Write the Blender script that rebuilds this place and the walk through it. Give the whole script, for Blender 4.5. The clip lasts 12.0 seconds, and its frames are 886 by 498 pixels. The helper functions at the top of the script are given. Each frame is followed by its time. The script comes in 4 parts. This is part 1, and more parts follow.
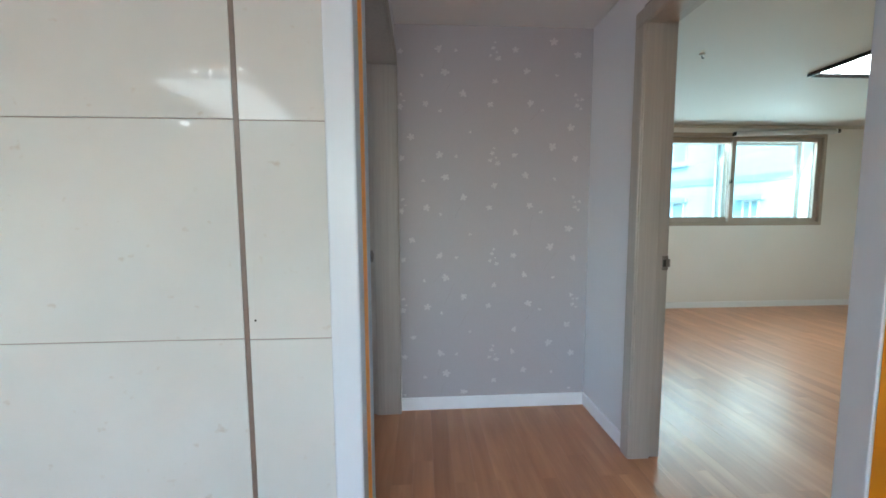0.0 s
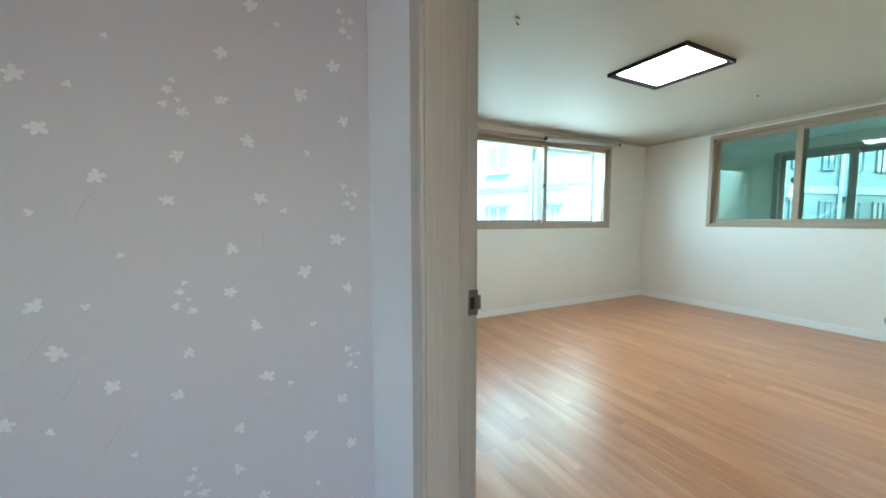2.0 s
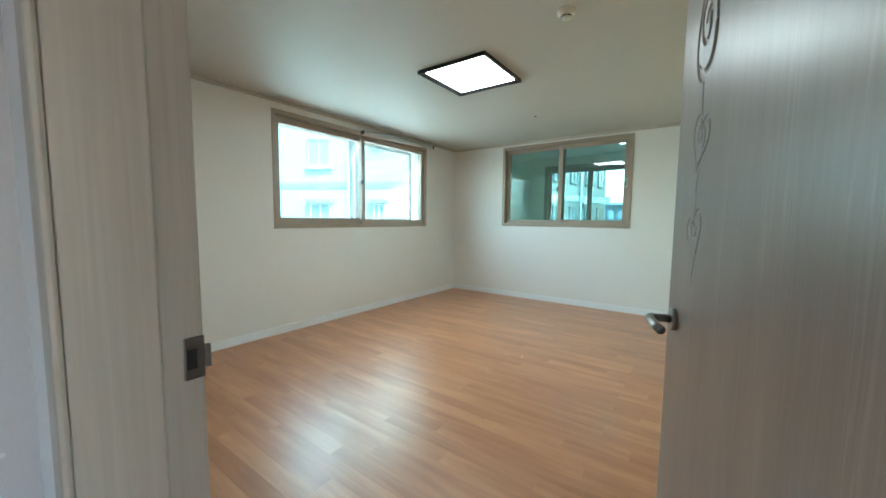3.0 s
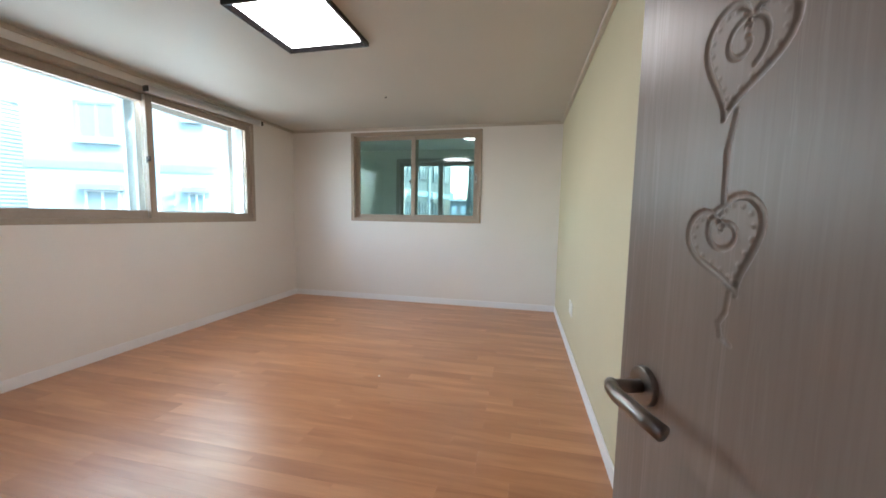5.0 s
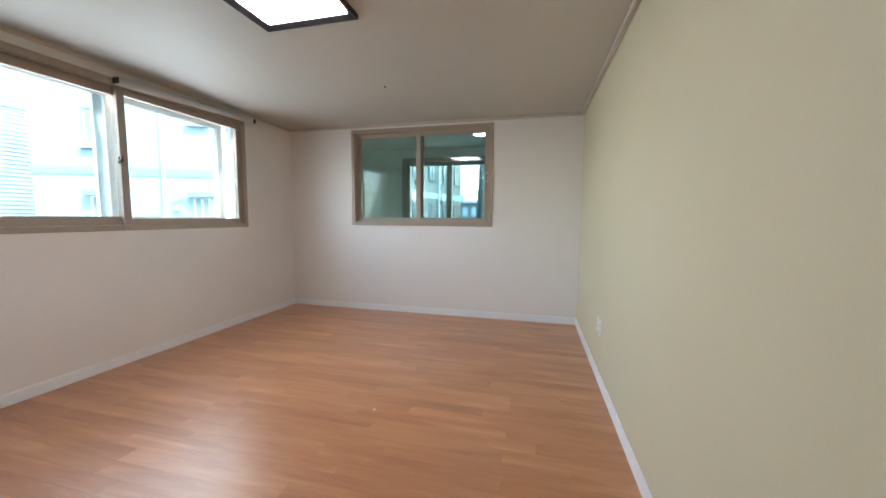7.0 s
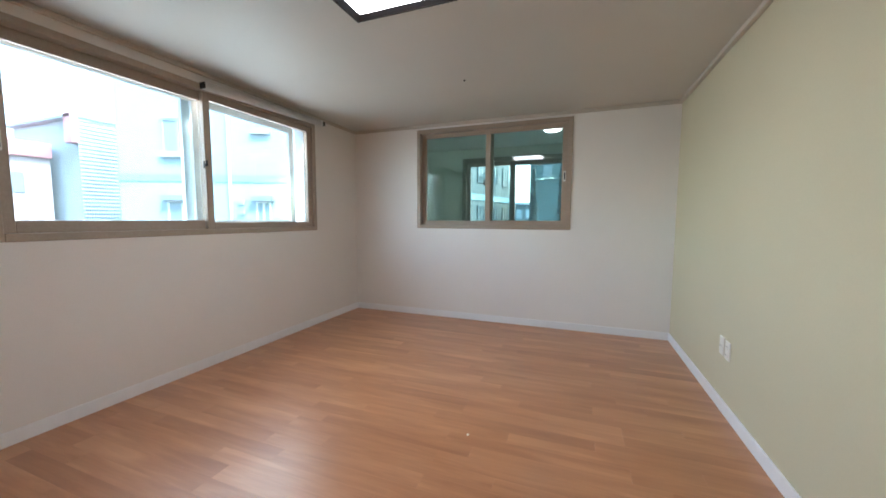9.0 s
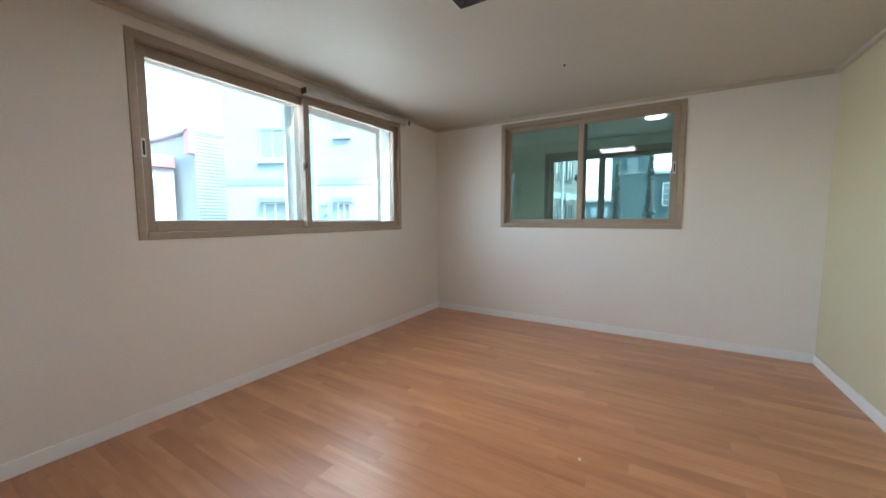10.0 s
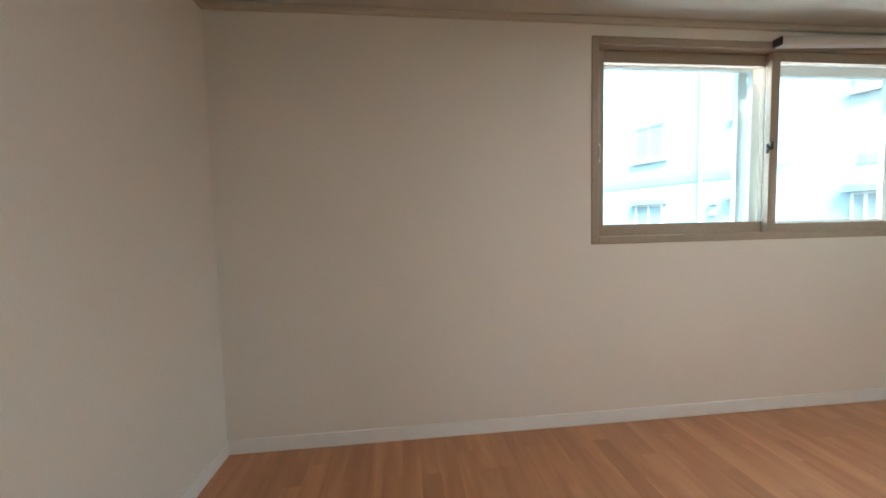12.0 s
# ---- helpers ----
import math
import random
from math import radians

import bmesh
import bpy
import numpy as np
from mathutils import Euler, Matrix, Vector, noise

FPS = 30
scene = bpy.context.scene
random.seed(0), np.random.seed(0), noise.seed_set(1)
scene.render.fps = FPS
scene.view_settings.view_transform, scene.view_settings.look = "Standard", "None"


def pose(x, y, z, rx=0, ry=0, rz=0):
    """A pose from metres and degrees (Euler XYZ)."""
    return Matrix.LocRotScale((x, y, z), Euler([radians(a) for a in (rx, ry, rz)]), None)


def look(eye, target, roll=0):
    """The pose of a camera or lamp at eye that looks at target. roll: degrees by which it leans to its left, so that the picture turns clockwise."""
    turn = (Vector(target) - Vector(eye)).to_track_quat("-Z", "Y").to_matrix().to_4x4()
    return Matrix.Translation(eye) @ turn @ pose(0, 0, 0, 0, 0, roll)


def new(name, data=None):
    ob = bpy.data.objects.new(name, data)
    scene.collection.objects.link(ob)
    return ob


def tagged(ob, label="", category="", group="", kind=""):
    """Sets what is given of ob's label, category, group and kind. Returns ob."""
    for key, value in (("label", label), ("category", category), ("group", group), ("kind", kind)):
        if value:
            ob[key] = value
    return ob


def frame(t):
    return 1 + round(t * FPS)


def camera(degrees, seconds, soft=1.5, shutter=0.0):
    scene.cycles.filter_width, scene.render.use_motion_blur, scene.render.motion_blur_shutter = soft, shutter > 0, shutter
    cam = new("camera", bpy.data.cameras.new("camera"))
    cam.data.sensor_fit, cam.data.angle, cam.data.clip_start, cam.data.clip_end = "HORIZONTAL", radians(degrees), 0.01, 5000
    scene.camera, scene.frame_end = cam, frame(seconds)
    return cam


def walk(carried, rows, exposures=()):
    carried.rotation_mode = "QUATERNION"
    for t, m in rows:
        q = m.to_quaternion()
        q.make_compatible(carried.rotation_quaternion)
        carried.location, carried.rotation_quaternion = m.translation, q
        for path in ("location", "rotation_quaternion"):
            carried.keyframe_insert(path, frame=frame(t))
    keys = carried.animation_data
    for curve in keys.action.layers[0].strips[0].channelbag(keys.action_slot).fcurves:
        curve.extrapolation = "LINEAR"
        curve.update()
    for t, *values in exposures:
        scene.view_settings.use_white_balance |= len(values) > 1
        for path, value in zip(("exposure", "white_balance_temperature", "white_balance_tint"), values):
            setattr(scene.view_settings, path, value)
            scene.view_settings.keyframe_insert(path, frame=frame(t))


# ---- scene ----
cam = camera(102.4, 12.0, 1.7)
PATH = [
    (0, (1.285, 1.555, 1.179), (1.399, 3.545, 1.014), -0.3),
    (0.5, (1.426, 1.813, 1.184), (1.56, 3.803, 1.028), -0.3),
    (1, (1.548, 2.064, 1.186), (1.782, 4.044, 1.042), -0.5),
    (1.5, (1.72, 2.221, 1.191), (2.267, 4.138, 1.037), -0.3),
    (2, (1.935, 2.368, 1.186), (2.837, 4.145, 1.028), -0.1),
    (2.5, (2.097, 2.482, 1.192), (3.345, 4.036, 1.026), 0.3),
    (3, (2.214, 2.523, 1.193), (3.828, 3.691, 1.026), 0.6),
    (3.5, (2.362, 2.547, 1.182), (4.219, 3.269, 1.009), 1.1),
    (3.7, (2.391, 2.574, 1.183), (4.301, 3.14, 1.001), 1.3),
    (4.4, (2.545, 2.665, 1.187), (4.49, 3.093, 1.002), 1.1),
    (5.5, (2.828, 2.766, 1.193), (4.771, 3.194, 1.006), 0.9),
    (6, (2.986, 2.743, 1.196), (4.929, 3.181, 1.01), 0.8),
    (6.5, (3.06, 2.754, 1.205), (4.998, 3.213, 1.023), 0.6),
    (8.5, (3.193, 3.067, 1.206), (5.084, 3.698, 1.043), 0.3),
    (9, (3.229, 3.184, 1.208), (5.093, 3.89, 1.043), 0.2),
    (9.5, (3.252, 3.306, 1.212), (5.07, 4.121, 1.043), 0.0),
    (10, (3.275, 3.433, 1.203), (4.978, 4.469, 1.033), -0.1),
    (10.5, (3.235, 3.544, 1.212), (4.667, 4.93, 1.046), -0.3),
    (11, (3.167, 3.71, 1.182), (4.246, 5.389, 1.044), -0.7),
    (11.5, (3.066, 3.871, 1.173), (3.732, 5.754, 1.063), -1.0),
    (12, (3.034, 4.004, 1.202), (3.241, 5.99, 1.079), -1.3),
]
EXPOSURES = [(0.0, 3.86, 5480, -4), (0.5, 4.06, 5560, -4), (1.0, 4.38, 5560, -6), (1.5, 4.42, 5480, -6), (2.0, 4.22, 5400, -8), (2.5, 4.07, 5360, -9), (3.0, 3.95, 5440, -8), (3.5, 3.86, 5560, -6), (5.3, 3.75, 6180, 17), (9.0, 3.57, 6000, 16), (10.5, 3.46, 6320, 14), (12.0, 3.75, 6450, 12)]
walk(cam, [(t, look(eye, target, roll)) for t, eye, target, roll in PATH], EXPOSURES)

# ---- world, sun, exposure ----
world = bpy.data.worlds.new("sky")
scene.world = world
world.use_nodes = True
wn = world.node_tree.nodes
sky = wn.new("ShaderNodeTexSky")
sky.sky_type = "NISHITA"
sky.sun_disc = False
sky.sun_elevation = radians(48)
sky.sun_rotation = radians(150)
sky.air_density, sky.dust_density = 1.2, 3.0
wn["Background"].inputs["Strength"].default_value = 0.15
world.node_tree.links.new(sky.outputs["Color"], wn["Background"].inputs["Color"])
sun = new("sun", bpy.data.lights.new("sun", "SUN"))
sun.data.energy, sun.data.angle, sun.data.color = 1.0, radians(14), (1.0, 0.96, 0.9)
sun.matrix_world = look((0, -6, 9), (2.5, 0, 0))

LAMP_ROOM, LAMP_LIVING, LAMP_BALCONY = 1.7, 0.34, 0.9
# daylight that enters by the north window
day = new("window_daylight", bpy.data.lights.new("window_daylight", "AREA"))
day.data.shape, day.data.size, day.data.size_y = "RECTANGLE", 2.3, 1.06
day.data.spread = radians(150)
day.data.energy, day.data.color = 4.4, (0.98, 0.915, 0.865)
day.matrix_world = look((5.32, 6.25, 1.67), (5.32, 4.25, 0.95))
# added fill lamp in the living area's unseen opening, to brighten the hall
hall_fill = new("hall_fill_light", bpy.data.lights.new("hall_fill_light", "AREA"))
hall_fill.data.shape, hall_fill.data.size, hall_fill.data.size_y = "RECTANGLE", 2.1, 1.1
hall_fill.data.energy, hall_fill.data.color = 1.6, (0.97, 0.98, 1.0)
hall_fill.matrix_world = look((1.075, -2.52, 1.67), (1.075, 0.0, 1.67))


# ---- materials ----
def node_mat(name):
    m = bpy.data.materials.new(name)
    m.use_nodes = True
    return m, m.node_tree.nodes, m.node_tree.links, m.node_tree.nodes["Principled BSDF"]


def coords(nodes, links, scale=(1, 1, 1), random_shift=False, space="Object"):
    tc = nodes.new("ShaderNodeTexCoord")
    mp = nodes.new("ShaderNodeMapping")
    mp.inputs["Scale"].default_value = scale
    src = tc.outputs[space]
    if random_shift:
        oi = nodes.new("ShaderNodeObjectInfo")
        mul = nodes.new("ShaderNodeVectorMath")
        mul.operation = "MULTIPLY_ADD"
        comb = nodes.new("ShaderNodeCombineXYZ")
        for k in range(3):
            links.new(oi.outputs["Random"], comb.inputs[k])
        links.new(comb.outputs[0], mul.inputs[0])
        mul.inputs[1].default_value = (7.3, 11.9, 3.1)
        links.new(src, mul.inputs[2])
        src = mul.outputs[0]
    links.new(src, mp.inputs["Vector"])
    return mp.outputs["Vector"]


def noise_tex(nodes, links, vec, scale, detail=4.0, rough=0.55, distortion=0.0):
    n = nodes.new("ShaderNodeTexNoise")
    n.inputs["Scale"].default_value = scale
    n.inputs["Detail"].default_value = detail
    n.inputs["Roughness"].default_value = rough
    n.inputs["Distortion"].default_value = distortion
    links.new(vec, n.inputs["Vector"])
    return n.outputs["Fac"]


def ramp(nodes, links, fac, stops):
    r = nodes.new("ShaderNodeValToRGB")
    e = r.color_ramp.elements
    while len(e) < len(stops):
        e.new(0.5)
    for k, (p, c) in enumerate(stops):
        e[k].position, e[k].color = p, (*c, 1)
    links.new(fac, r.inputs["Fac"])
    return r.outputs["Color"]


def mixc(nodes, links, a, b, fac, mode="MIX"):
    m = nodes.new("ShaderNodeMix")
    m.data_type, m.blend_type = "RGBA", mode
    for sock, v in ((m.inputs[6], a), (m.inputs[7], b), (m.inputs[0], fac)):
        if isinstance(v, bpy.types.NodeSocket):
            links.new(v, sock)
        elif isinstance(v, tuple):
            sock.default_value = (*v, 1)
        else:
            sock.default_value = v
    return m.outputs[2]


def bump(nodes, links, bsdf, height, strength, distance=0.002):
    b = nodes.new("ShaderNodeBump")
    b.inputs["Strength"].default_value = strength
    b.inputs["Distance"].default_value = distance
    links.new(height, b.inputs["Height"])
    links.new(b.outputs["Normal"], bsdf.inputs["Normal"])


def plain(name, color, rough=0.5, metal=0.0, vary=0.06, scale=9.0, bump_scale=180.0, bump_strength=0.08, stretch=(1, 1, 1), spec=0.5):
    """Painted, papered or moulded surface: broad mottling, fine grain and relief."""
    m, nodes, links, b = node_mat(name)
    v = coords(nodes, links, stretch)
    big = noise_tex(nodes, links, v, scale * 0.12, 3)
    fine = noise_tex(nodes, links, v, scale, 5)
    lo = tuple(c * (1 - vary) for c in color)
    hi = tuple(min(1, c * (1 + vary)) for c in color)
    c1 = ramp(nodes, links, big, [(0.3, lo), (0.7, hi)])
    c2 = ramp(nodes, links, fine, [(0.35, lo), (0.65, hi)])
    links.new(mixc(nodes, links, c1, c2, 0.4), b.inputs["Base Color"])
    rr = nodes.new("ShaderNodeMapRange")
    rr.inputs["To Min"].default_value, rr.inputs["To Max"].default_value = rough * 0.88, min(1, rough * 1.12)
    links.new(fine, rr.inputs["Value"])
    links.new(rr.outputs[0], b.inputs["Roughness"])
    b.inputs["Metallic"].default_value = metal
    b.inputs["Specular IOR Level"].default_value = spec
    if bump_strength:
        bump(nodes, links, b, noise_tex(nodes, links, v, bump_scale, 3), bump_strength, 0.001)
    return m


def wallpaper(name, color, rough=0.62, weave=260.0, strength=0.25):
    """Silk-finish paper: embossed threads, faint blotches."""
    m, nodes, links, b = node_mat(name)
    v = coords(nodes, links)
    big = noise_tex(nodes, links, v, 0.9, 3)
    lo = tuple(c * 0.955 for c in color)
    hi = tuple(min(1, c * 1.03) for c in color)
    c1 = ramp(nodes, links, big, [(0.3, lo), (0.7, hi)])
    fine = noise_tex(nodes, links, coords(nodes, links, (1, 1, 0.25)), weave, 2, 0.6)
    c2 = ramp(nodes, links, fine, [(0.3, tuple(c * 0.93 for c in color)), (0.7, hi)])
    links.new(mixc(nodes, links, c1, c2, 0.35), b.inputs["Base Color"])
    b.inputs["Roughness"].default_value = rough
    bump(nodes, links, b, fine, strength, 0.0008)
    return m


def laminate():
    """Satin oak laminate: cathedral figure, short dark flecks, embossed pores that break up the sheen."""
    m, nodes, links, b = node_mat("oak_laminate")
    oi = nodes.new("ShaderNodeObjectInfo")
    v = coords(nodes, links, (15, 1.5, 1), True)
    vf = coords(nodes, links, (170, 5.0, 1), True)
    vb = coords(nodes, links, (7, 0.9, 1), True)
    vk = coords(nodes, links, (34, 2.6, 1), True)
    grain = noise_tex(nodes, links, v, 1.0, 4, 0.55, 1.1)
    fine = noise_tex(nodes, links, vf, 1.0, 3, 0.5)
    blot = noise_tex(nodes, links, vb, 1.0, 2, 0.45, 0.5)
    fleck = noise_tex(nodes, links, vk, 1.0, 3, 0.6, 0.6)
    c = ramp(nodes, links, grain, [(0.3, (0.415, 0.170, 0.070)), (0.5, (0.527, 0.236, 0.106)), (0.72, (0.646, 0.318, 0.156))])
    c2 = ramp(nodes, links, blot, [(0.32, (0.397, 0.161, 0.065)), (0.5, (0.521, 0.234, 0.105)), (0.66, (0.678, 0.337, 0.169))])
    c = mixc(nodes, links, c, c2, 0.55)
    c = mixc(nodes, links, c, ramp(nodes, links, fine, [(0.3, (0.84, 0.81, 0.78)), (0.6, (1, 1, 1))]), 0.4, "MULTIPLY")
    c = mixc(nodes, links, c, ramp(nodes, links, fleck, [(0.25, (0.84, 0.80, 0.76)), (0.5, (1, 1, 1)), (0.7, (1.0, 1.0, 1.0))]), 0.3, "MULTIPLY")
    tone = ramp(nodes, links, oi.outputs["Random"], [(0.0, (0.90, 0.885, 0.87)), (0.5, (0.97, 0.96, 0.95)), (1.0, (1.0, 1.0, 1.0))])
    c = mixc(nodes, links, c, tone, 1.0, "MULTIPLY")
    links.new(c, b.inputs["Base Color"])
    rr = nodes.new("ShaderNodeMapRange")
    rr.inputs["To Min"].default_value, rr.inputs["To Max"].default_value = 0.28, 0.44
    links.new(fleck, rr.inputs["Value"])
    links.new(rr.outputs[0], b.inputs["Roughness"])
    b.inputs["Specular IOR Level"].default_value = 0.55
    b.inputs["Coat Weight"].default_value, b.inputs["Coat Roughness"].default_value = 0.5, 0.29
    relief = mixc(nodes, links, fine, fleck, 0.5)
    bump(nodes, links, b, relief, 0.22, 0.0012)
    return m


def grained(name, dark, light, rough=0.42, along="z"):
    """Foil-wrapped joinery with a combed vertical grain."""
    m, nodes, links, b = node_mat(name)
    sc = (60, 60, 1.3) if along == "z" else (60, 1.3, 60)
    fs = (170, 170, 3.5) if along == "z" else (170, 3.5, 170)
    v, vf = coords(nodes, links, sc), coords(nodes, links, fs)
    g = noise_tex(nodes, links, v, 1.0, 5, 0.6, 0.8)
    f = noise_tex(nodes, links, vf, 1.0, 3)
    mid = tuple((p + q) / 2 for p, q in zip(dark, light))
    c = ramp(nodes, links, g, [(0.33, dark), (0.5, mid), (0.66, light)])
    c = mixc(nodes, links, c, ramp(nodes, links, f, [(0.3, dark), (0.7, light)]), 0.3)
    links.new(c, b.inputs["Base Color"])
    b.inputs["Roughness"].default_value = rough
    bump(nodes, links, b, f, 0.14, 0.0006)
    return m


def combed(name, dark, mid, pale):
    """Smooth wood foil with scattered bundles of pale, combed grain lines."""
    m, nodes, links, b = node_mat(name)
    broad = noise_tex(nodes, links, coords(nodes, links, (9, 9, 0.7)), 1.0, 3, 0.5, 0.4)
    sway = nodes.new("ShaderNodeTexNoise")
    sway.inputs["Scale"].default_value, sway.inputs["Detail"].default_value = 1.0, 1.5
    links.new(coords(nodes, links, (9, 9, 5)), sway.inputs["Vector"])
    shift = nodes.new("ShaderNodeVectorMath")
    shift.operation = "MULTIPLY_ADD"
    shift.inputs[1].default_value = (3.2, 3.2, 0.0)
    links.new(sway.outputs["Color"], shift.inputs[0])
    links.new(coords(nodes, links, (230, 230, 3.0)), shift.inputs[2])
    lines = noise_tex(nodes, links, shift.outputs[0], 1.0, 3, 0.6, 0.6)
    spread = noise_tex(nodes, links, coords(nodes, links, (24, 24, 1.5)), 1.0, 2, 0.5, 0.6)
    c = ramp(nodes, links, broad, [(0.3, dark), (0.7, mid)])
    mask = ramp(nodes, links, spread, [(0.46, (0.1, 0.1, 0.1)), (0.62, (1, 1, 1))])
    hair = ramp(nodes, links, lines, [(0.5, (0, 0, 0)), (0.64, (1, 1, 1))])
    both = mixc(nodes, links, mask, hair, 1.0, "MULTIPLY")
    soft = mixc(nodes, links, (0, 0, 0), both, 0.22)
    pore = noise_tex(nodes, links, coords(nodes, links, (150, 150, 7)), 1.0, 3, 0.55)
    c = mixc(nodes, links, c, ramp(nodes, links, pore, [(0.34, (0.8, 0.79, 0.78)), (0.55, (1, 1, 1))]), 0.35, "MULTIPLY")
    links.new(mixc(nodes, links, c, pale, soft), b.inputs["Base Color"])
    b.inputs["Roughness"].default_value = 0.33
    b.inputs["Specular IOR Level"].default_value = 0.36
    bump(nodes, links, b, lines, 0.04, 0.0005)
    return m


def marble_tile():
    m, nodes, links, b = node_mat("cream_polished_tile")
    v = coords(nodes, links)
    big = noise_tex(nodes, links, v, 2.2, 4)
    spot = noise_tex(nodes, links, coords(nodes, links, (1, 1, 1.3)), 21.0, 2, 0.5, 0.1)
    c = ramp(nodes, links, big, [(0.3, (0.535, 0.568, 0.565)), (0.7, (0.59, 0.622, 0.62))])
    c = mixc(nodes, links, c, (0.42, 0.37, 0.31), ramp(nodes, links, spot, [(0.69, (0, 0, 0)), (0.79, (0.5, 0.5, 0.5))]))
    links.new(c, b.inputs["Base Color"])
    b.inputs["Roughness"].default_value = 0.06
    return m


def glass(name, tint, rough=0.0):
    """A thin pane: tinted see-through with a clear reflection."""
    m = bpy.data.materials.new(name)
    m.use_nodes = True
    nodes, links = m.node_tree.nodes, m.node_tree.links
    nodes.clear()
    out = nodes.new("ShaderNodeOutputMaterial")
    tr, gl, mx = nodes.new("ShaderNodeBsdfTransparent"), nodes.new("ShaderNodeBsdfGlossy"), nodes.new("ShaderNodeMixShader")
    lw, pw, fr = nodes.new("ShaderNodeLayerWeight"), nodes.new("ShaderNodeMath"), nodes.new("ShaderNodeMath")
    lw.inputs["Blend"].default_value = 0.5
    pw.operation, fr.operation = "POWER", "MULTIPLY_ADD"
    pw.inputs[1].default_value = 4.0
    fr.inputs[1].default_value, fr.inputs[2].default_value = 0.9, 0.05
    links.new(lw.outputs["Facing"], pw.inputs[0])
    links.new(pw.outputs[0], fr.inputs[0])
    tr.inputs["Color"].default_value = (*tint, 1)
    gl.inputs["Roughness"].default_value = rough
    links.new(fr.outputs[0], mx.inputs[0])
    links.new(tr.outputs[0], mx.inputs[1])
    links.new(gl.outputs[0], mx.inputs[2])
    links.new(mx.outputs[0], out.inputs["Surface"])
    return m


def lit(name, color, strength):
    m, nodes, links, b = node_mat(name)
    b.inputs["Base Color"].default_value = (0.9, 0.9, 0.9, 1)
    b.inputs["Emission Color"].default_value = (*color, 1)
    b.inputs["Emission Strength"].default_value = strength
    return m


def corrugated():
    m, nodes, links, b = node_mat("corrugated_sheet")
    v = coords(nodes, links)
    n = noise_tex(nodes, links, v, 0.6, 4)
    links.new(ramp(nodes, links, n, [(0.3, (0.30, 0.36, 0.385)), (0.7, (0.40, 0.46, 0.485))]), b.inputs["Base Color"])
    b.inputs["Roughness"].default_value = 0.5
    return m


M_CREAM = wallpaper("cream_wallpaper", (0.84, 0.805, 0.77))
M_YELLOW = wallpaper("pale_yellow_wallpaper", (0.635, 0.58, 0.41))
M_FLORAL = wallpaper("lilac_grey_wallpaper", (0.46, 0.437, 0.455), 0.55)
M_HALL = wallpaper("pale_grey_wallpaper", (0.77, 0.755, 0.765), 0.55)
M_LILAC = wallpaper("lilac_wallpaper", (0.68, 0.575, 0.595))
# bedroom ceiling colour lowered for the shade around the flush lamp
M_CEIL_SHADED = wallpaper("shaded_ceiling_paper", (0.585, 0.56, 0.515), 0.58, 200, 0.12)
# same paper lightened, so the hall ceiling looks lit and bounces more
M_CEIL_LIGHTENED = wallpaper("lightened_hall_ceiling", (0.80, 0.785, 0.77), 0.5, 200, 0.12)
M_PRINT = plain("white_print", (0.61, 0.585, 0.585), 0.6, vary=0.08, scale=60)
M_STEM = plain("grey_print", (0.40, 0.375, 0.38), 0.6, vary=0.1, scale=60)
M_WHITE = plain("white_trim", (0.89, 0.895, 0.91), 0.4, vary=0.04, scale=14)
M_COVE = plain("cove_trim", (0.57, 0.515, 0.445), 0.5, vary=0.05)
M_FLOOR = laminate()
M_SUB = plain("screed", (0.07, 0.045, 0.03), 0.9)
M_DOOR = combed("ash_grey_wood_foil", (0.245, 0.192, 0.166), (0.30, 0.24, 0.209), (0.48, 0.405, 0.36))
M_FRAMEWOOD = grained("pale_ash_frame_foil", (0.385, 0.345, 0.30), (0.465, 0.42, 0.37), 0.42)
M_TAUPE = grained("taupe_window_profile", (0.36, 0.29, 0.225), (0.43, 0.35, 0.28), 0.45, "y")
M_PVC = plain("white_pvc", (0.78, 0.79, 0.78), 0.35, vary=0.03)
M_BLACK = plain("black_plastic", (0.025, 0.025, 0.025), 0.35, vary=0.2)
M_GLOSSBLACK = plain("gloss_black_metal", (0.02, 0.021, 0.023), 0.16, vary=0.2)
M_STEEL = plain("brushed_nickel", (0.25, 0.225, 0.21), 0.33, 1.0, vary=0.1, scale=60, stretch=(1, 1, 12))
M_ORANGE = plain("orange_lacquer", (0.86, 0.36, 0.012), 0.42, vary=0.1, scale=5)
M_PAINTW = plain("blue_white_gloss_paint", (0.62, 0.69, 0.77), 0.25, vary=0.05, scale=6, stretch=(1, 1, 0.4))
M_TILE = marble_tile()
M_GROUT = plain("grey_grout", (0.3, 0.27, 0.25), 0.8)
M_GAP = plain("dark_metal_joint", (0.20, 0.165, 0.145), 0.4, 0.3)
M_GLASS = glass("clear_pane", (0.90, 0.96, 0.96))
M_GREEN = glass("green_tinted_pane", (0.75, 0.88, 0.85))
M_BLIND = plain("grey_blind_fabric", (0.66, 0.64, 0.63), 0.6, vary=0.05, scale=40)
M_PLASTIC = plain("ivory_plastic", (0.78, 0.76, 0.70), 0.35, vary=0.03)
M_LAMP = lit("led_diffuser", (1.0, 0.97, 0.93), LAMP_ROOM)
M_LAMP2 = lit("led_panel", (0.97, 0.99, 1.0), LAMP_LIVING)
M_SPOT = lit("downlight_lens", (1.0, 0.98, 0.95), 3.0)
M_LAMP3 = lit("round_lamp_diffuser", (1.0, 1.0, 0.98), LAMP_BALCONY)
M_BALC = plain("balcony_paint", (0.66, 0.68, 0.61), 0.7, vary=0.06)
M_DARKFRAME = plain("dark_taupe_profile", (0.33, 0.31, 0.27), 0.45)
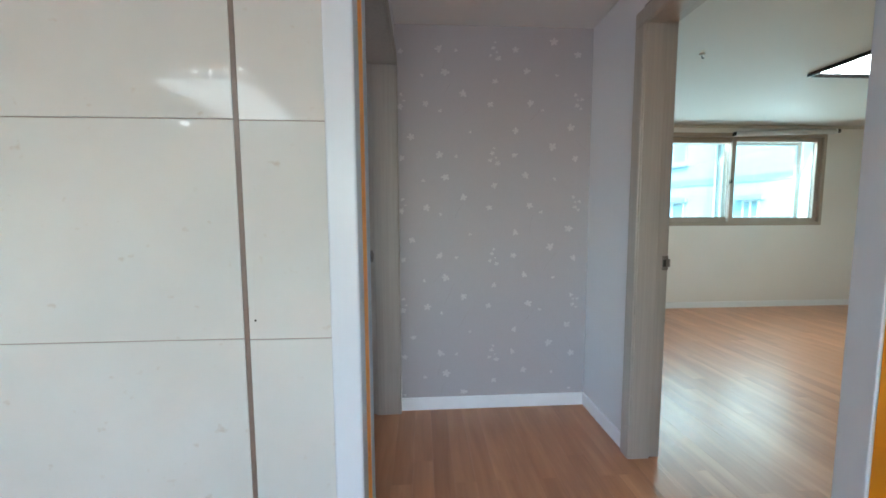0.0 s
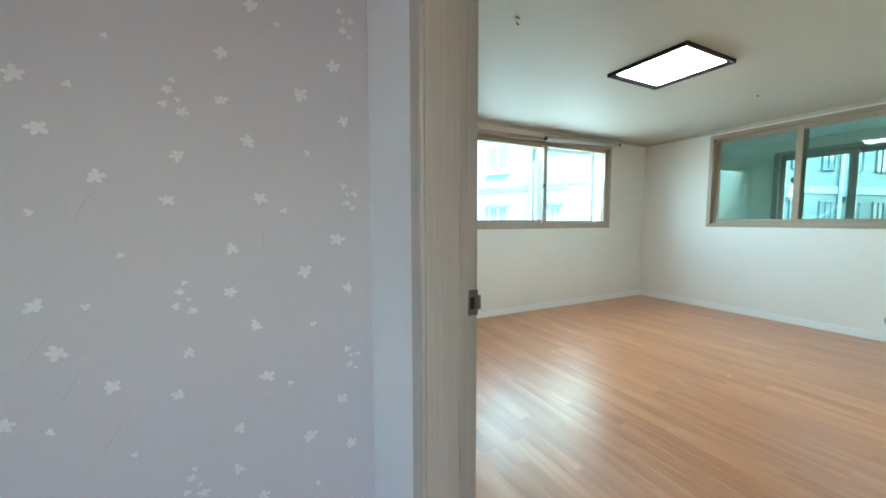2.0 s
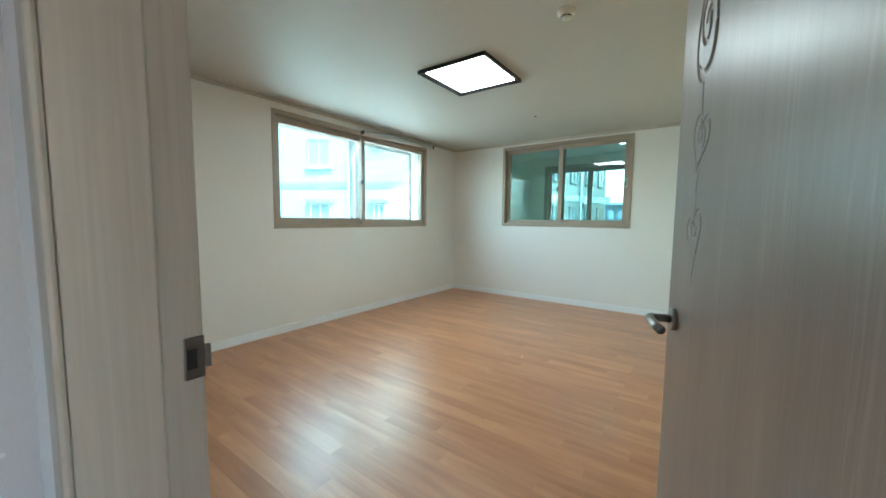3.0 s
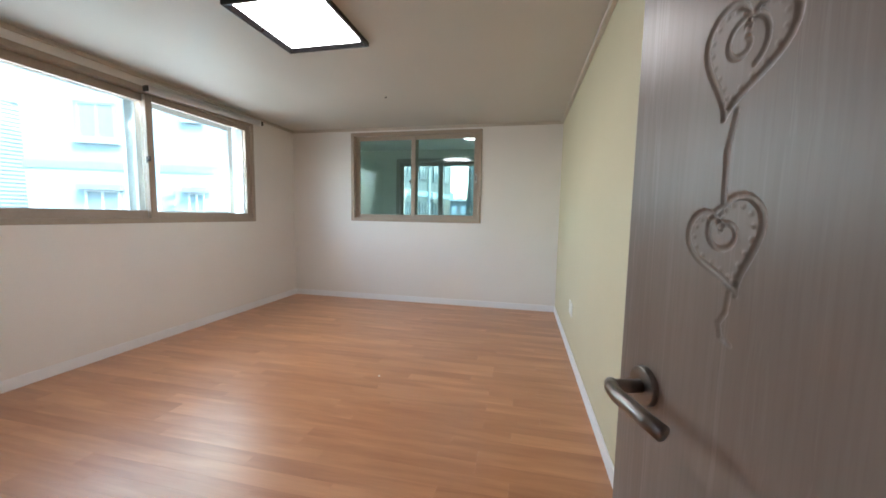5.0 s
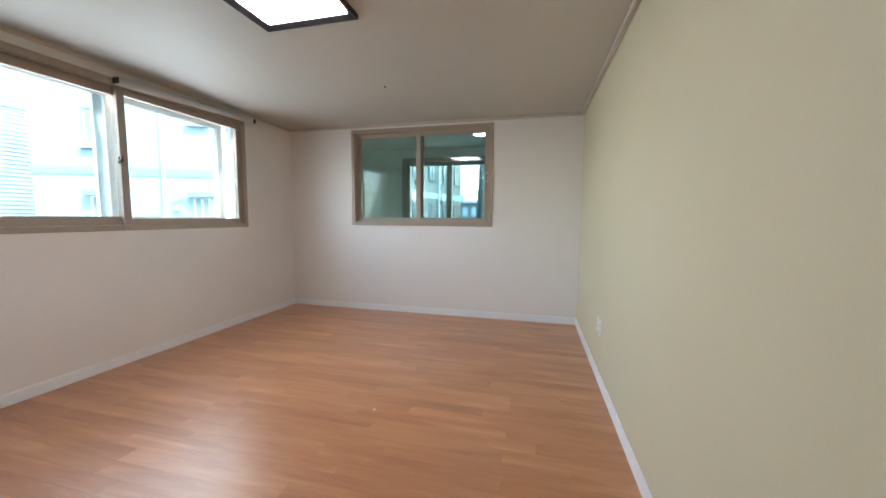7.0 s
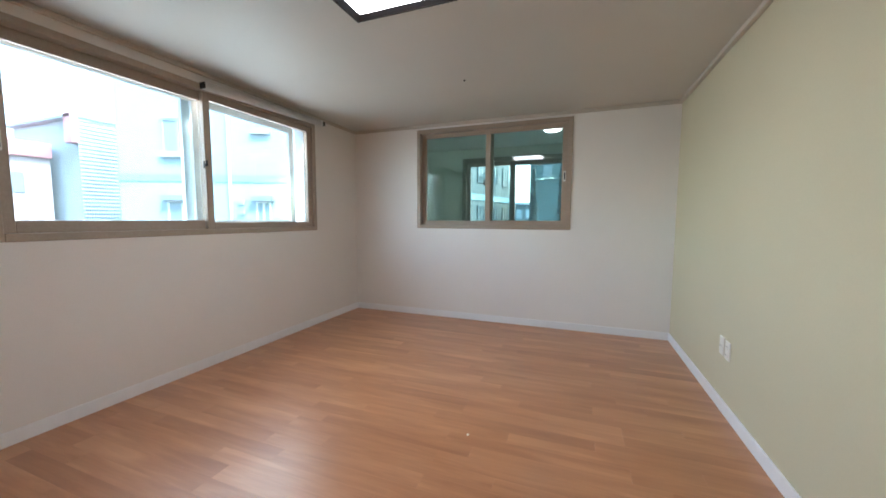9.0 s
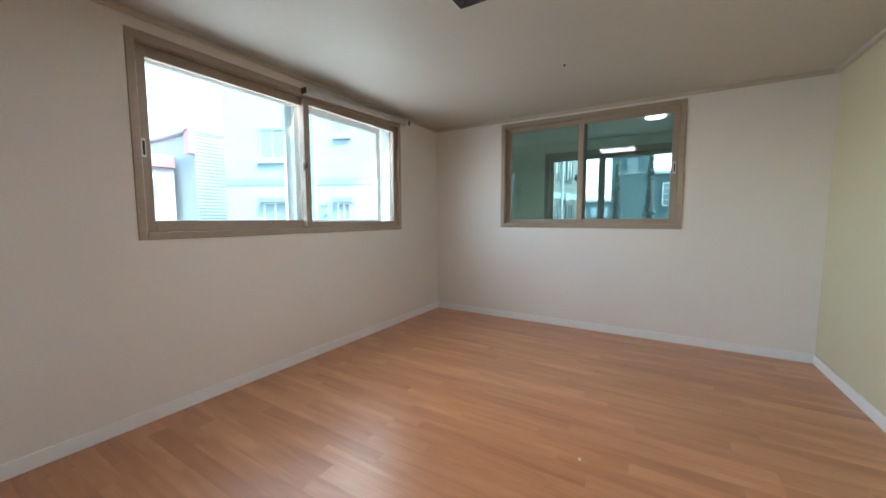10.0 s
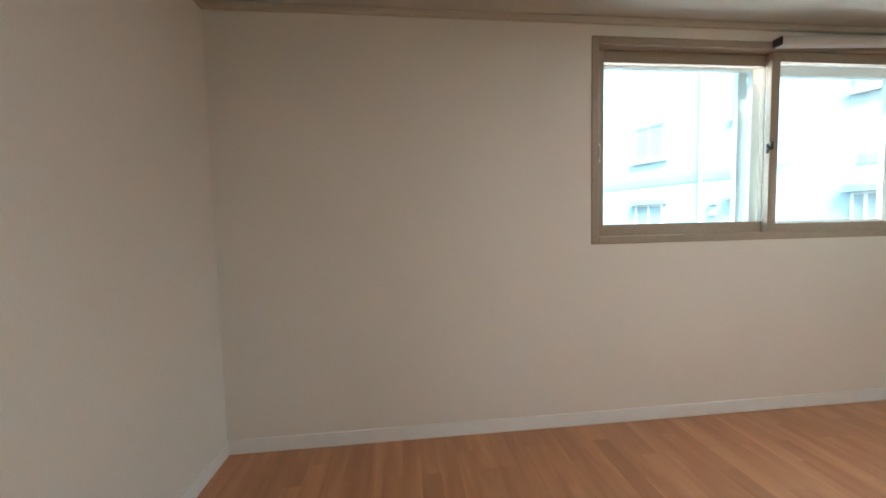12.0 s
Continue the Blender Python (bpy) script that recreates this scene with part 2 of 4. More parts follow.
M_FACADE = plain("pale_render_facade", (0.375, 0.465, 0.48), 0.85, vary=0.07, scale=2.5, bump_scale=30)
# weathered render, its colour also darkened to stand for the shaded east side
M_FACADE_SHADED = plain("shaded_weathered_render", (0.105, 0.135, 0.135), 0.85, vary=0.2, scale=3, bump_scale=30)
M_LEAF = plain("dark_conifer_needles", (0.035, 0.06, 0.055), 0.8, vary=0.3, scale=20)
M_BARK = plain("dark_bark", (0.05, 0.04, 0.03), 0.9, vary=0.3, scale=20)
M_BAND = plain("blue_band_paint", (0.25, 0.43, 0.48), 0.8)
M_SILL = plain("grey_blue_sill", (0.40, 0.46, 0.48), 0.7)
M_WINDARK = plain("pale_window_glass", (0.27, 0.35, 0.37), 0.25)
M_WINDEEP = plain("dark_window_glass", (0.10, 0.14, 0.15), 0.08)
M_HOOD = plain("dark_grey_hood", (0.25, 0.29, 0.30), 0.6)
M_SHEET = corrugated()
M_RED = plain("faded_red_roof", (0.55, 0.27, 0.27), 0.6)
M_PINK = plain("weathered_pink_wall", (0.66, 0.55, 0.54), 0.8)
M_DKGREEN = plain("dark_green_render", (0.06, 0.10, 0.098), 0.8, vary=0.2)
M_GROUND = plain("asphalt", (0.05, 0.05, 0.05), 0.9, vary=0.2, scale=3)


# ---- mesh helpers ----
def box(bm, lo, hi, bevel=0.0, mi=0, seg=2, faces=None):
    """A box between two corners; faces maps a side (-x, +x, ...) to a material index."""
    vs = [bm.verts.new((x, y, z)) for x in (lo[0], hi[0]) for y in (lo[1], hi[1]) for z in (lo[2], hi[2])]
    quads = {"-x": (0, 1, 3, 2), "+x": (4, 6, 7, 5), "-y": (0, 4, 5, 1), "+y": (2, 3, 7, 6), "-z": (0, 2, 6, 4), "+z": (1, 5, 7, 3)}
    fs = []
    for side, q in quads.items():
        f = bm.faces.new([vs[k] for k in q])
        f.material_index = (faces or {}).get(side, mi)
        fs.append(f)
    if bevel:
        edges = list({e for f in fs for e in f.edges})
        bmesh.ops.bevel(bm, geom=edges, offset=bevel, segments=seg, affect="EDGES", profile=0.5)


def cyl(bm, p, q, r, seg=24, r2=None, caps=True, bevel=0.0):
    p, q = Vector(p), Vector(q)
    d = q - p
    m = Matrix.Translation((p + q) / 2) @ d.to_track_quat("Z", "Y").to_matrix().to_4x4()
    made = bmesh.ops.create_cone(bm, cap_ends=caps, cap_tris=False, segments=seg, radius1=r, radius2=r if r2 is None else r2, depth=d.length, matrix=m)
    if bevel:
        vs = set(made["verts"])
        rims = [e for e in bm.edges if e.verts[0] in vs and e.verts[1] in vs and len(e.link_faces) == 2 and any(len(f.verts) > 4 for f in e.link_faces)]
        bmesh.ops.bevel(bm, geom=rims, offset=bevel, segments=3, affect="EDGES", profile=0.5)


def sweep(bm, pts, r, seg=10, flat=1.0):
    """A round tube along points; flat squeezes it in height."""
    rings = []
    pts = [Vector(p) for p in pts]
    for k, p in enumerate(pts):
        d = (pts[min(k + 1, len(pts) - 1)] - pts[max(k - 1, 0)]).normalized()
        side = d.cross(Vector((0, 0, 1)))
        side = side.normalized() if side.length > 1e-4 else Vector((1, 0, 0))
        up = side.cross(d).normalized()
        rings.append([bm.verts.new(p + side * (r * math.cos(a)) + up * (r * flat * math.sin(a))) for a in [2 * math.pi * i / seg for i in range(seg)]])
    for a, b in zip(rings, rings[1:]):
        for i in range(seg):
            bm.faces.new((a[i], a[(i + 1) % seg], b[(i + 1) % seg], b[i]))
    bm.faces.new(rings[0][::-1])
    bm.faces.new(rings[-1])


def finish(name, bm, mats, smooth=False):
    bmesh.ops.recalc_face_normals(bm, faces=bm.faces)
    me = bpy.data.meshes.new(name)
    bm.to_mesh(me)
    bm.free()
    for m in mats if isinstance(mats, (list, tuple)) else [mats]:
        me.materials.append(m)
    if smooth:
        for p in me.polygons:
            p.use_smooth = True
    return me


def solid(name, bm, mats, label="", category="", kind="", smooth=False, group=""):
    return tagged(new(name, finish(name, bm, mats, smooth)), label, category, group, kind)


def part(name, bm, mats, parent, label="", smooth=False):
    ob = new(name, finish(name, bm, mats, smooth))
    ob.parent = parent
    ob.matrix_parent_inverse = parent.matrix_world.inverted()
    return tagged(ob, label)


def holder(name, at, label, category="", kind="", group=""):
    ob = new(name)
    ob.empty_display_size = 0.1
    ob.location = at
    bpy.context.view_layer.update()
    return tagged(ob, label, category, group, kind)


def bx(name, lo, hi, mats, parent=None, bevel=0.0, label="", category="", kind="", faces=None):
    bm = bmesh.new()
    box(bm, lo, hi, bevel, faces=faces)
    if parent is not None:
        return part(name, bm, mats, parent, label)
    return solid(name, bm, mats, label, category, kind)


# ---- plan ----
XW, XE, YS, YN, H = 2.415, 7.315, 2.292, 5.977, 2.35   # bedroom faces
XR, YR = 2.045, 3.80                                 # recess beside the hall
HX0, HX1, HYN, HH = 1.135, 2.30, 3.69, 2.29          # hall faces
YT, YB = 2.582, 2.80                                 # tiled wall front and back
WNX, WNZ = (4.108, 6.535), (1.081, 2.259)             # north window
WEY, WEZ = (3.265, 5.075), (1.10, 2.296)             # east window
DY, DZ = (2.30, 3.157), 2.045                       # bedroom door opening
BX = 9.0                                             # balcony outer wall


def wall(name, lo, hi, mats, hole=None, label="", faces=None):
    """A wall block with one opening: hole = (axis, a0, a1, z0, z1)."""
    bm = bmesh.new()
    if hole is None:
        box(bm, lo, hi, faces=faces)
    else:
        ax, a0, a1, z0, z1 = hole
        for r0, r1, s0, s1 in ((lo[ax], a0, lo[2], hi[2]), (a1, hi[ax], lo[2], hi[2]), (a0, a1, lo[2], z0), (a0, a1, z1, hi[2])):
            if r1 - r0 > 1e-4 and s1 - s0 > 1e-4:
                l, h = list(lo), list(hi)
                l[ax], h[ax], l[2], h[2] = r0, r1, s0, s1
                box(bm, l, h, faces=faces)
    return solid(name, bm, mats, label, "wall", "structure")


wall("wall_north", (XR - 0.15, YN, 0), (XE + 0.16, YN + 0.25, 2.6), M_CREAM, (0, *WNX, *WNZ), "cream papered bedroom wall with a wide sliding window")
wall("wall_east", (XE, YS - 0.15, 0), (XE + 0.16, YN, 2.6), [M_CREAM, M_BALC], (1, *WEY, *WEZ), "cream papered wall with a window onto the balcony", {"+x": 1})
wall("wall_south", (XW, YS - 0.15, 0), (XE, YS, 2.6), M_YELLOW, None, "pale yellow papered bedroom wall")
wall("wall_west", (HX1, YS - 0.15, 0), (XW, YR, 2.6), [M_CREAM, M_HALL], (1, DY[0] - 0.03, DY[1] + 0.03, 0, DZ + 0.03), "papered partition wall with the bedroom doorway", {"-x": 1})
wall("wall_recess", (XR - 0.15, YR, 0), (XR, YN, 2.6), M_CREAM, None, "cream papered side wall of the bedroom recess")
wall("wall_hall_north", (0.95, HYN, 0), (HX1, YR, 2.6), [M_CREAM, M_FLORAL], None, "lilac grey wallpaper with white blossom print at the end of the hall", {"-y": 1})
wall("wall_lilac_room", (-1.5, HYN, 0), (0.95, YR, 2.6), M_LILAC, None, "plain lilac papered wall of the next room")
wall("wall_hall_west", (0.975, YB, 0), (HX0, HYN, 2.6), M_HALL, (1, YB, 3.67, 0, 2.075), "pale papered hall wall over a doorway")
# unseen wall; its opening is added to brighten the lilac room with sky
wall("wall_lilac_west", (-0.55, YB, 0), (-0.4, HYN, 2.6), M_LILAC, (1, 2.86, 3.6, 0.6, 2.2), "unseen lilac papered wall with an opening added for light")
wall("wall_tiled_core", (-2.5, YT + 0.012, 0), (1.095, YB, 2.6), M_HALL, None, "partition wall behind the cream tiles")
wall("wall_living_east", (HX1, -2.5, 0), (XW, YS - 0.15, 2.6), M_HALL, None, "plain papered wall of the living area")
wall("wall_living_west", (-2.65, -2.65, 0), (-2.5, YB, 2.6), M_HALL, None, "plain papered far wall of the living area")
# opening is made up, out of view, to let light into the hall
wall("wall_living_south", (-2.5, -2.65, 0), (XW, -2.5, 2.6), M_HALL, (0, 0.0, 2.15, 1.1, 2.24), "plain papered unseen wall with a wide opening added for light")


def slab(name, lo, hi, mat, label, category):
    bx(name, lo, hi, mat, None, 0, label, category, "structure")


slab("ceiling", (XR - 0.15, YS - 0.15, H), (XE + 0.16, YN + 0.25, H + 0.2), M_CEIL_SHADED, "cream silk-papered bedroom ceiling", "ceiling")
slab("ceiling_hall", (-2.65, -2.65, HH), (HX1 + 0.1, YR, HH + 0.2), M_CEIL_LIGHTENED, "cream papered ceiling of hall and living area", "ceiling")
slab("floor", (-2.65, -2.65, -0.25), (XE + 0.16, YN + 0.25, -0.009), M_SUB, "floor slab under the wood laminate", "floor")
slab("floor_living", (-2.5, -2.5, -0.009), (HX0, YT, 0), M_FLOOR, "oak laminate floor of the living area", "floor")
slab("floor_living_strip", (HX0, -2.5, -0.009), (HX1, 0.6, 0), M_FLOOR, "oak laminate floor of the living area", "floor")
slab("floor_lilac_room", (-1.5, YB, -0.009), (HX0, HYN, 0), M_FLOOR, "oak laminate floor of the next room", "floor")

# skirtings and coves
def skirting(name, lo, hi, label="white skirting board along the wall foot"):
    bx(name, lo, hi, M_WHITE, None, 0.004, label, "baseboard", "structure")


SK, SD = 0.08, 0.012
skirting("baseboard_north", (XR + SD, YN - SD, 0), (XE, YN, SK))
skirting("baseboard_east", (XE - SD, YS + SD, 0), (XE, YN - SD, SK))
skirting("baseboard_south", (XW, YS, 0), (XE, YS + SD, SK))
skirting("baseboard_recess", (XR, YR, 0), (XR + SD, YN, SK))
skirting("baseboard_west", (XW, DY[1] + 0.075, 0), (XW + SD, YR + SD, SK))
skirting("baseboard_hall_north", (HX0, HYN - SD, 0), (HX1 - SD, HYN, SK))
skirting("baseboard_hall_east", (HX1 - SD, DY[1] + 0.075, 0), (HX1, HYN, SK))
skirting("baseboard_lilac", (-1.5, HYN - SD, 0), (0.95, HYN, SK))


def cove(name, lo, hi):
    bm = bmesh.new()
    box(bm, lo, hi, 0.006)
    solid(name, bm, M_COVE, "slim beige cove strip under the ceiling", "trim", "structure")


C = 0.032
cove("trim_north", (XR + C, YN - C, H - C), (XE, YN, H))
cove("trim_east", (XE - C, YS + C, H - C), (XE, YN - C, H))
cove("trim_south", (XW, YS, H - C), (XE, YS + C, H))
cove("trim_recess", (XR, YR, H - C), (XR + C, YN, H))


# ---- doors ----
def door_frame(holder_ob, x0, x1, y0, y1, top, casing, stop, near=True):
    """Rebated jambs and head round an opening in a wall along y; casing and stop are x ranges."""
    d, rb = 0.03, 0.011
    for ya, yb in ((y0 - d, y0 - rb), (y1 + rb, y1 + d)):
        if near or ya > y0:
            bx("jamb", (x0, ya, 0), (x1, yb, top + d), M_FRAMEWOOD, holder_ob, 0.003)
    bx("head", (x0, y0 - rb, top + rb), (x1, y1 + rb, top + d), M_FRAMEWOOD, holder_ob, 0.003)
    for ya, yb in ((y0 - rb, y0), (y1, y1 + rb)):
        if near or ya > y0:
            bx("stop", (stop[0], ya, 0), (stop[1], yb, top + rb), M_FRAMEWOOD, holder_ob, 0.003)
    bx("stop_head", (stop[0], y0, top), (stop[1], y1, top + rb), M_FRAMEWOOD, holder_ob, 0.003)
    for ya, yb in ((y0 - 0.068, y0), (y1, y1 + 0.068 if near else y1 + 0.048)):
        if near or ya > y0:
            bx("casing", (casing[0], ya, 0), (casing[1], yb, top), M_FRAMEWOOD, holder_ob, 0.0055)
    bx("casing_head", (casing[0], y0 - (0.068 if near else 0), top + 0.0005), (casing[1], y1 + (0.068 if near else 0.048), top + 0.068), M_FRAMEWOOD, holder_ob, 0.0055)


def strike(parent, x, y, z):
    s = bx("strike_plate", (x - 0.011, y - 0.002, z - 0.034), (x + 0.018, y + 0.003, z + 0.034), M_STEEL, parent, 0.0015, "steel strike plate")
    bx("lip", (x + 0.0185, y - 0.0035, z - 0.019), (x + 0.0265, y + 0.003, z + 0.019), M_STEEL, s, 0.0012)
    bx("latch_hole", (x - 0.008, y - 0.004, z - 0.016), (x + 0.006, y - 0.0022, z + 0.016), M_BLACK, s)


door = holder("door_1", (2.44, 2.36, 0), "ash-grey wooden bedroom door standing open in its pale frame", "door", "structure")
door_frame(door, HX1 - 0.012, XW + 0.029, DY[0], DY[1], DZ, (HX1 - 0.024, HX1 - 0.012), (HX1 - 0.012, 2.386))
bx("casing_room", (XW, DY[1] + 0.031, 0), (XW + 0.012, DY[1] + 0.09, DZ + 0.07), M_FRAMEWOOD, door, 0.004)
strike(door, 2.426, DY[1] + 0.009, 0.968)

door2 = holder("door_2", (1.05, 3.64, 0), "pale ash door frame of the next room, no leaf in sight", "door", "structure")
door_frame(door2, 0.955, HX0 + 0.006, 2.84, 3.64, 2.045, (HX0 + 0.006, HX0 + 0.014), (1.0, HX0 + 0.006), False)
strike(door2, 0.977, 3.649, 0.967)

# the open leaf, carved with a chain of hearts and spirals
LEAF_W, LEAF_H, LEAF_T = 0.854, 2.02, 0.04
LEAF = Matrix.Translation((2.447, 2.358, 0.012)) @ Matrix.Rotation(math.atan2(0.221, 0.825), 4, "Z")


def heart(cx, cz, w, h, lean=0.0, n=40):
    pts = []
    for k in range(n + 1):
        a = 2 * math.pi * k / n
        x = 16 * math.sin(a) ** 3 / 16
        z = (13 * math.cos(a) - 5 * math.cos(2 * a) - 2 * math.cos(3 * a) - math.cos(4 * a)) / 15
        x, z = x * w / 2, z * h / 2
        pts.append((cx + x * math.cos(lean) - z * math.sin(lean), cz + x * math.sin(lean) + z * math.cos(lean)))
    return pts


def spiral(cx, cz, r0, r1, turns, start=0.0, squash=1.0, n=44):
    return [(cx + (r0 + (r1 - r0) * k / n) * math.cos(start + turns * 2 * math.pi * k / n), cz + squash * (r0 + (r1 - r0) * k / n) * math.sin(start + turns * 2 * math.pi * k / n)) for k in range(n + 1)]


def drop(cx, cz, w, h, n=40):
    """A drop with a narrow top and a round foot."""
    return [(cx + w / 2 * math.sin(2 * math.pi * k / n) * (0.8 - 0.3 * math.cos(2 * math.pi * k / n)), cz + h / 2 * math.cos(2 * math.pi * k / n)) for k in range(n + 1)]


UC = 0.684
GROOVES = [
    (heart(UC, 1.158, 0.094, 0.098, -0.35), 0.0037), (spiral(UC, 1.167, 0.005, 0.027, 1.2, 0.4), 0.003),
    (heart(UC - 0.002, 1.345, 0.1, 0.112, 0.25), 0.0038), (spiral(UC - 0.002, 1.352, 0.006, 0.03, 1.25, 2.6), 0.003),
    (drop(UC, 1.575, 0.135, 0.22), 0.0064), (spiral(UC, 1.575, 0.008, 0.04, 1.3, 0.2, 1.5), 0.0066),
    (drop(UC, 1.575, 0.122, 0.2)[16:29], 0.009),
    ([(UC + 0.004, 1.195), (UC + 0.006, 1.25), (UC - 0.002, 1.288)], 0.003),
    ([(UC - 0.004, 1.393), (UC + 0.002, 1.43), (UC + 0.002, 1.465)], 0.003),
    ([(UC - 0.012, 1.106), (UC - 0.01, 1.085), (UC - 0.002, 1.072), (UC - 0.006, 1.058), (UC - 0.018, 1.054)], 0.003),
]


def groove_depth(u, z):
    """Depth of the carving at arrays u, z."""
    d = np.zeros_like(u)
    for pts, half in GROOVES:
        for (a0, b0), (a1, b1) in zip(pts, pts[1:]):
            du, dz = a1 - a0, b1 - b0
            t = np.clip(((u - a0) * du + (z - b0) * dz) / (du * du + dz * dz + 1e-12), 0, 1)
            dist = np.hypot(u - a0 - t * du, z - b0 - t * dz)
            d = np.maximum(d, np.sqrt(np.clip(1 - (dist / half) ** 2, 0, 1)) * half * 0.62)
    for cx, cz, w, h, lean, n in ((UC, 1.158, 0.075, 0.079, -0.35, 26), (UC - 0.002, 1.345, 0.082, 0.092, 0.25, 28)):
        for px, pz in heart(cx, cz, w, h, lean, n):
            dist = np.hypot(u - px, z - pz)
            d = np.minimum(d, np.where(dist < 0.0028, -0.0008 * np.sqrt(np.clip(1 - (dist / 0.0028) ** 2, 0, 1)), d))
    return d


def leaf_mesh():
    u0, u1, z0, z1, step = 0.60, 0.79, 1.03, 1.72, 0.0013
    nu, nz = round((u1 - u0) / step), round((z1 - z0) / step)
    us, zs = np.linspace(u0, u1, nu + 1), np.linspace(z0, z1, nz + 1)
    U, Z = np.meshgrid(us, zs, indexing="ij")
    D = groove_depth(U, Z)
    verts = [(float(a), -float(d), float(b)) for a, b, d in zip(U.ravel(), Z.ravel(), D.ravel())]
    idx = lambda i, j: i * (nz + 1) + j
    faces = [(idx(i, j), idx(i + 1, j), idx(i + 1, j + 1), idx(i, j + 1)) for i in range(nu) for j in range(nz)]
    base = len(verts)
    verts += [(0, 0, 0), (LEAF_W, 0, 0), (LEAF_W, 0, LEAF_H), (0, 0, LEAF_H), (0, -LEAF_T, 0), (LEAF_W, -LEAF_T, 0), (LEAF_W, -LEAF_T, LEAF_H), (0, -LEAF_T, LEAF_H)]
    A, B, Cc, Dd, E, F, G, Hh = range(base, base + 8)
    c00, c10, c11, c01 = idx(0, 0), idx(nu, 0), idx(nu, nz), idx(0, nz)
    bot, top = [idx(i, 0) for i in range(nu + 1)], [idx(i, nz) for i in range(nu + 1)]
    lef, rig = [idx(0, j) for j in range(nz + 1)], [idx(nu, j) for j in range(nz + 1)]
    faces += [[A, B] + bot[::-1], [B, Cc] + rig[::-1], [Cc, Dd] + top, [Dd, A] + lef]
    faces += [(E, Hh, G, F), (A, E, F, B), (B, F, G, Cc), (Cc, G, Hh, Dd), (Dd, Hh, E, A)]
    me = bpy.data.meshes.new("leaf")
    me.from_pydata(verts, [], faces)
    me.materials.append(M_DOOR)
    me.update()
    for p in list(me.polygons)[:nu * nz]:
        p.use_smooth = True
    return me


leaf = new("leaf", leaf_mesh())
leaf.parent = door
leaf.matrix_world = LEAF
leaf.matrix_parent_inverse = door.matrix_world.inverted()
leaf.matrix_basis = LEAF
tagged(leaf, "ash-grey wood-grain door leaf with carved hearts")
bpy.context.view_layer.update()


def lever(parent, u, z, side):
    """Lever handle on a round rose; side +1 is the face that looks into the doorway."""
    y = 0.0 if side > 0 else -LEAF_T
    bm = bmesh.new()
    cyl(bm, (u, y - 0.001 * side, z), (u, y + 0.009 * side, z), 0.027, 36, bevel=0.002)
    rose = part("rose", bm, M_STEEL, leaf, "brushed nickel rose", True)
    bm = bmesh.new()
    cyl(bm, (u, y + 0.008 * side, z), (u, y + 0.05 * side, z), 0.0095, 20)
    pts = [(u + 0.006, y + 0.046 * side, z), (u - 0.008, y + 0.053 * side, z + 0.001), (u - 0.03, y + 0.056 * side, z + 0.001), (u - 0.06, y + 0.055 * side, z + 0.002), (u - 0.085, y + 0.053 * side, z + 0.001), (u - 0.105, y + 0.047 * side, z - 0.002)]
    sweep(bm, pts, 0.0095, 14, 1.05)
    part("lever", bm, M_STEEL, leaf, "brushed nickel lever handle", True)


for s in (1, -1):
    lever(leaf, LEAF_W - 0.064, 0.95, s)
for ob in [o for o in scene.objects if o.parent == leaf]:
    ob.matrix_parent_inverse = Matrix.Identity(4)
for hz in (0.25, 1.8):
    bm = bmesh.new()
    cyl(bm, (2.44, 2.358, hz - 0.045), (2.44, 2.358, hz + 0.045), 0.006, 16, bevel=0.001)
    part("hinge", bm, M_STEEL, door, "steel door hinge", True)

# ---- passage with the orange lining ----
trim = holder("trim_passage", (1.1, 2.6, 0), "blue-white gloss casing with an orange lining strip at the hall entrance", "trim", "structure")
bx("casing", (1.023, 2.558, 0), (1.105, YT + 0.03, 2.29), M_PAINTW, trim, 0.006)
bx("lining_front", (1.095, YT + 0.03, 0), (1.1035, 2.65, 2.29), M_PAINTW, trim, 0.002)
bx("lining_strip", (1.095, 2.651, 0), (1.102, 2.735, 2.29), M_ORANGE, trim, 0.001, "orange lacquered strip")
bx("lining_back", (1.095, 2.736, 0), (1.1025, YB + 0.008, 2.29), M_PAINTW, trim, 0.003)
trim2 = holder("trim_passage_east", (2.29, 2.25, 0), "blue-white gloss lining with an orange strip by the bedroom door", "trim", "structure")
bx("lining_back", (2.262, 2.244, 0), (2.275, 2.308, 2.29), M_PAINTW, trim2, 0.003)
bx("lining_strip", (2.268, 2.16, 0), (2.299, 2.243, 2.29), M_ORANGE, trim2, 0.001, "orange lacquered strip")
bx("lining_front", (2.262, 2.07, 0), (2.299, 2.159, 2.29), M_PAINTW, trim2, 0.003)
panel = holder("breaker_panel", (HX1, 2.95, 2.13), "white breaker panel cover above the bedroom door", "breaker panel")
bx("cover", (HX1 - 0.007, 2.74, 2.132), (HX1, 3.17, 2.252), M_PLASTIC, panel, 0.002)
bx("rim", (HX1 - 0.011, 2.73, 2.122), (HX1 - 0.0075, 3.18, 2.131), M_GROUT, panel, 0.001)

# tiles of the living-room wall
tiles = holder("tile_cladding", (0, YT, 0), "cream polished stone-look wall tiles with thin grey joints", "wall tiles", "structure")
bx("grout", (-2.5, YT + 0.004, 0), (1.022, YT + 0.011, 2.29), M_GROUT, tiles)
bx("metal_joint", (0.774, YT + 0.0005, 0), (0.787, YT + 0.004, 2.29), M_GAP, tiles, 0.0, "dark metal joint")
ZJ = (-0.0, 0.227, 0.838, 1.452, 2.063, 2.29)
